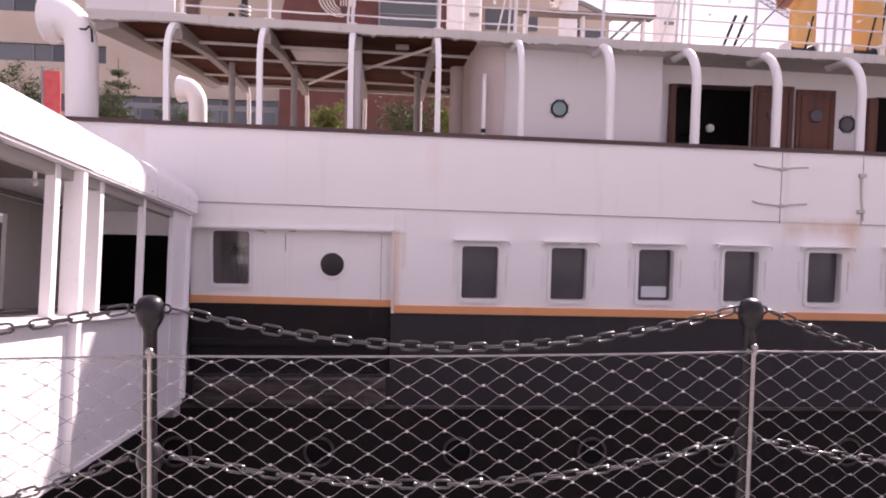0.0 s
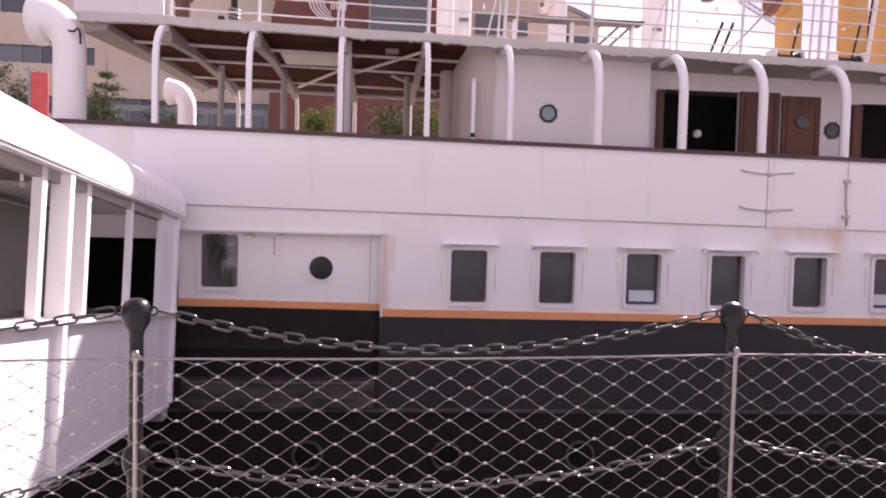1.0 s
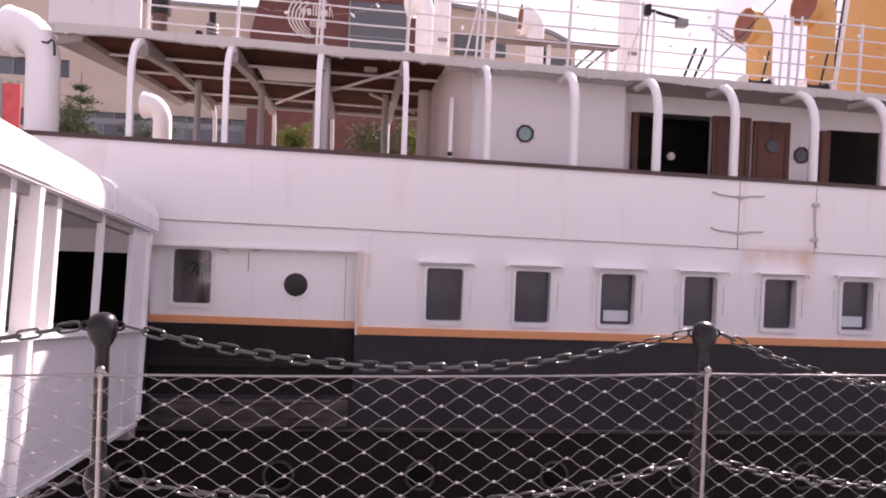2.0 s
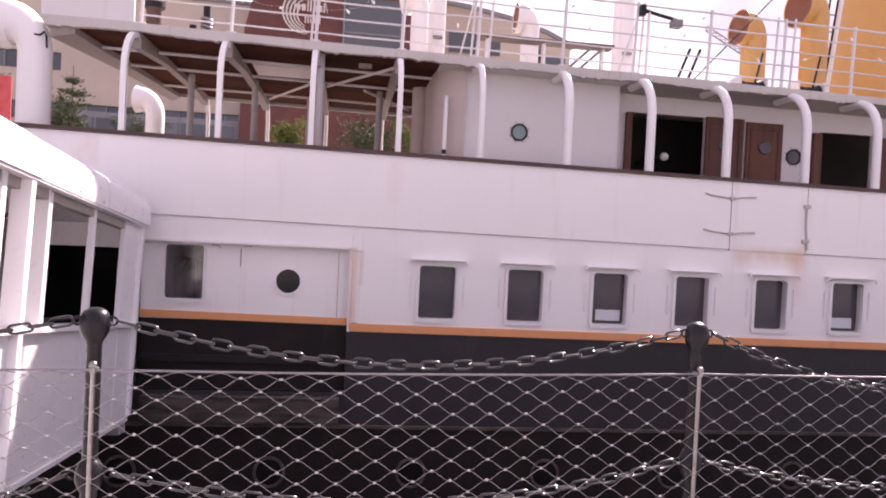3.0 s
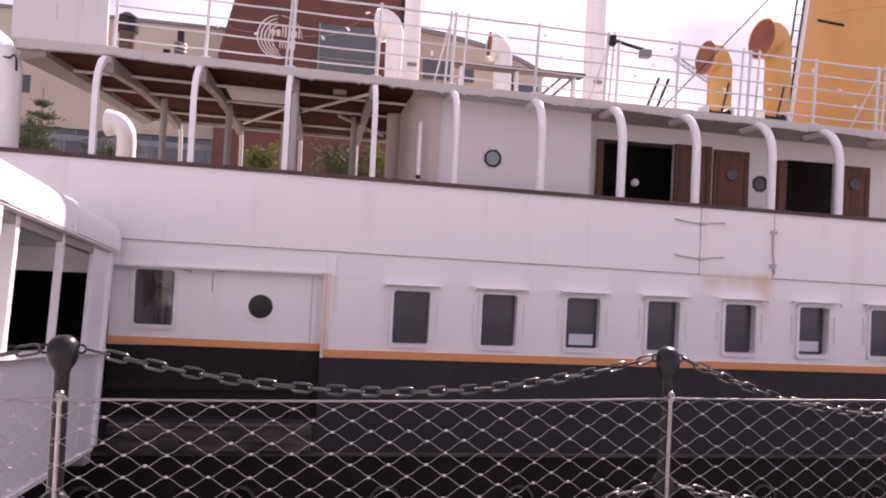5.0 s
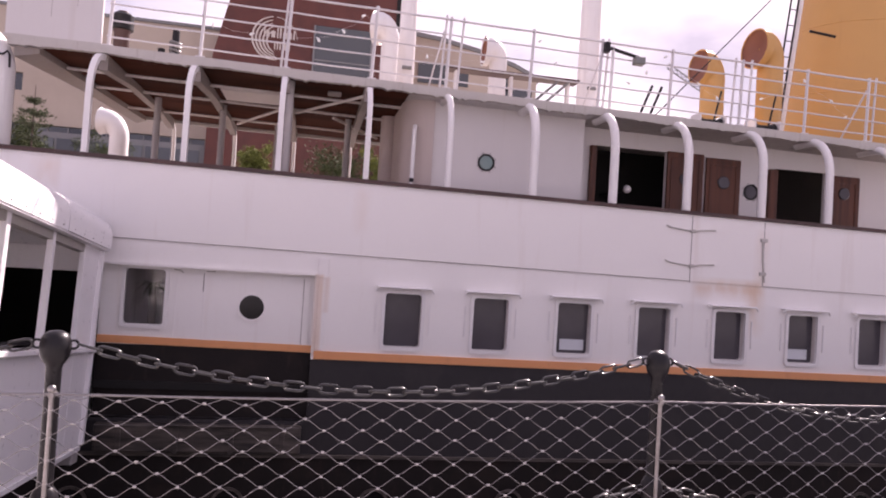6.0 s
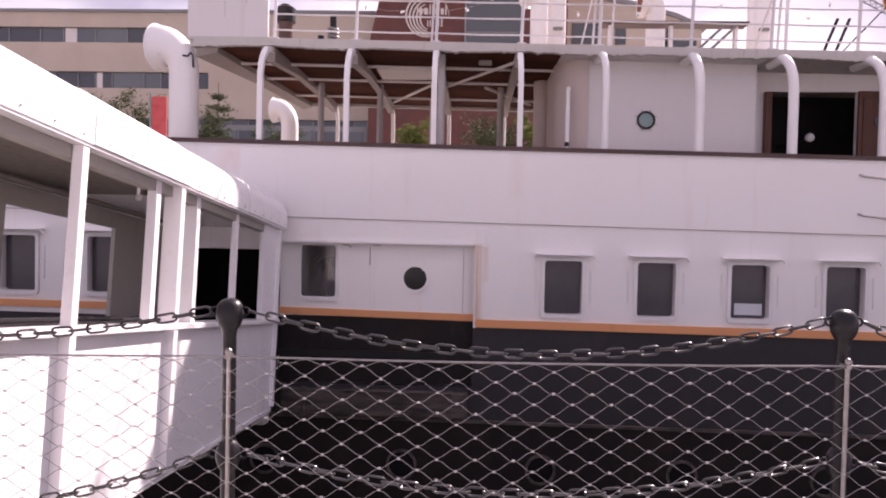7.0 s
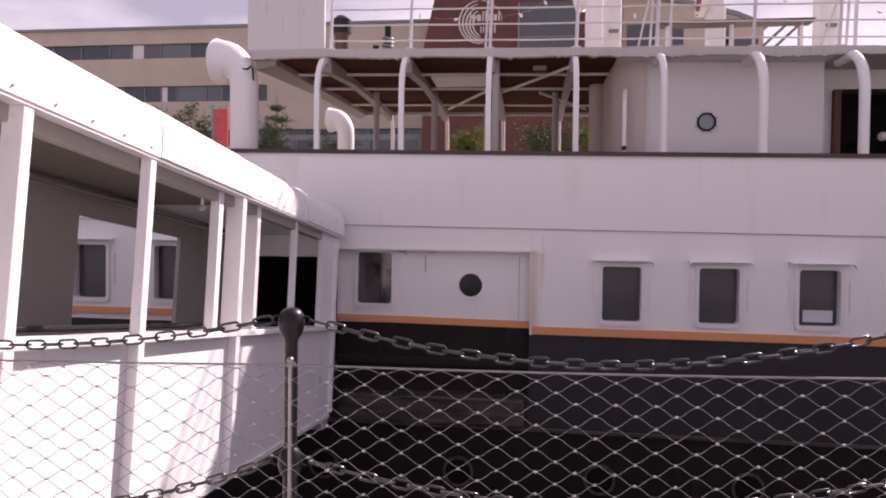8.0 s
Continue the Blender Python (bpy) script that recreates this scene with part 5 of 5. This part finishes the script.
for x, w in ((11.0, 2.8), (15.2, 1.0), (19.6, 0.8)):
    part("window", boxed(x, x + w, 65.85, 66.0, 20.0, 22.0), far_glass_m, annex)
part("window", boxed(19.0, 23.0, 65.85, 66.0, 18.6, 20.4), far_glass_m, annex)
low = thing("glazed_ground_floor", (-12, 58.5, 0), "dark glazed ground floor front", "building")
part("wall", boxed(-24, -7.7, 58.2, 59.9, 0, 10.5), frame_m, low)
for k in range(7):
    part("window", boxed(-23.6 + 2.25 * k, -21.6 + 2.25 * k, 58.08, 58.19, 4, 10), far_glass_m, low)
banner = thing("street_banner", (-10.4, 24, 0), "red cloth banner on a pole", "banner")
part("pole", tubed([(-10.75, 24, 0), (-10.75, 24, 6.6)], 0.05, seg=8), frame_m, banner)
part("cloth", boxed(-10.7, -10.12, 23.97, 24.03, 2.2, 6.45, bevel=0.01), red_m, banner)

# distant dockside crane with a lattice jib
crane = thing("dockside_crane", (216, 340, 0), "distant pale lattice crane beyond the dock", "crane")
part("mast", tubed([(217, 340, 0), (217, 340, 103)], 1.6, seg=6), frame_m, crane)
ja, jb = Vector((184, 340, 117)), Vector((217, 340, 100))
for off in (Vector((0, 0, 0)), Vector((0.8, 0, 2.6))):
    part("jib_chord", tubed([ja + off, jb + off], 0.35, seg=5), frame_m, crane)
for k in range(12):
    p, q = ja.lerp(jb, k / 12), ja.lerp(jb, (k + 1) / 12) + Vector((0.8, 0, 2.6))
    part("lattice_bar", tubed([p, q], 0.22, seg=4), frame_m, crane)
    part("lattice_bar", tubed([p + Vector((0.8, 0, 2.6)), p], 0.22, seg=4), frame_m, crane)


# ---- trees behind the ship ----
def scatter(bm, c, spread, count, size, rng, flat=1.0):
    """Small folded leaves strewn round a point."""
    for _ in range(count):
        p = Vector(c) + Vector((rng.gauss(0, spread), rng.gauss(0, spread), rng.gauss(0, spread * flat)))
        d = Vector((rng.uniform(-1, 1), rng.uniform(-1, 1), rng.uniform(-0.8, 0.8))).normalized()
        e = d.cross(Vector((rng.uniform(-1, 1), rng.uniform(-1, 1), 1))).normalized()
        s = size * rng.uniform(0.6, 1.3)
        v = [bm.verts.new(q) for q in (p - d * s, p + e * s * 0.45, p + d * s, p - e * s * 0.45)]
        bm.faces.new(v)


def broadleaf(x, y, h, width, mat, label, seed):
    rng = random.Random(seed)
    t = thing("tree", (x, y, 0), label, "tree", "trees behind the dock")
    bm = tubed([(x, y, 0), (x + 0.1, y, h * 0.35), (x - 0.05, y, h * 0.65), (x, y, h * 0.85)], lambda q: 0.16 * (1 - 0.75 * q), seg=8)
    tips = []
    for k in range(12):
        a = k * 2.4 + rng.random()
        z = h * (0.35 + 0.045 * k)
        r = width * (0.55 + 0.5 * rng.random()) * (1.05 - 0.045 * k)
        tip = Vector((x + r * math.cos(a), y + r * math.sin(a), z + 0.25 * h * rng.random()))
        tube(bm, [(x, y, z), (Vector((x, y, z)) + tip) / 2 + Vector((0, 0, 0.12 * r)), tip], lambda q: 0.05 * (1 - 0.8 * q), seg=5)
        tips.append(tip)
    part("trunk", bm, bark_m, t, smooth=True)
    bm = bmesh.new()
    for tip in tips + [Vector((x, y, h * 0.9))]:
        for _ in range(7):
            f = rng.uniform(0.35, 1.08)
            c = Vector((x, y, tip.z - 0.2)) * (1 - f) + tip * f + Vector((rng.gauss(0, 0.22), rng.gauss(0, 0.22), rng.gauss(0, 0.20))) * width
            scatter(bm, c, 0.10 * width, 150, 0.055, rng)
    part("crown", bm, mat, t)
    return t


def fir(x, y, h, width, seed):
    rng = random.Random(seed)
    t = thing("fir_tree", (x, y, 0), "young dark green conifer with sparse branches", "tree", "trees behind the dock")
    bm = tubed([(x, y, 0), (x, y, h * 0.5), (x, y, h)], lambda q: 0.09 * (1 - 0.9 * q), seg=7)
    leaf = bmesh.new()
    for k in range(12):
        z = h * (0.22 + 0.76 * k / 12)
        reach = width * (1 - k / 13) * rng.uniform(0.7, 1.25)
        for j in range(6):
            a = j * math.pi / 3 + k * 0.7 + rng.uniform(-0.2, 0.2)
            tip = Vector((x + reach * math.cos(a), y + reach * math.sin(a), z + reach * rng.uniform(0.1, 0.3)))
            tube(bm, [(x, y, z), tip], lambda q: 0.02 * (1 - 0.7 * q), seg=4)
            for q in range(7):
                scatter(leaf, Vector((x, y, z)).lerp(tip, 0.2 + 0.8 * q / 6), 0.06, 11, 0.05, rng, 0.7)
    part("trunk", bm, bark_m, t, smooth=True)
    part("crown", leaf, fir_m, t)
    return t


fir(-8.1, 24, 7.0, 1.5, 3)
broadleaf(-11.9, 25, 6.3, 1.5, leaf_m, "low dark green tree behind the dock", 5)
broadleaf(-14.5, 26, 6.0, 2.0, leaf_m, "low dark green tree behind the dock", 6)
broadleaf(-0.5, 24, 5.6, 0.95, lime_m, "yellow-green leafy tree behind the ship", 7)
broadleaf(2.6, 24.5, 5.6, 2.0, leaf_m, "low dark green tree behind the dock", 8)
broadleaf(4.1, 24, 5.5, 0.8, lime_m, "yellow-green leafy tree behind the ship", 12)
broadleaf(-9.0, 26, 5.7, 1.6, leaf_m, "low dark green tree behind the dock", 9)
broadleaf(-6.6, 27, 5.5, 1.5, leaf_m, "low dark green tree behind the dock", 10)
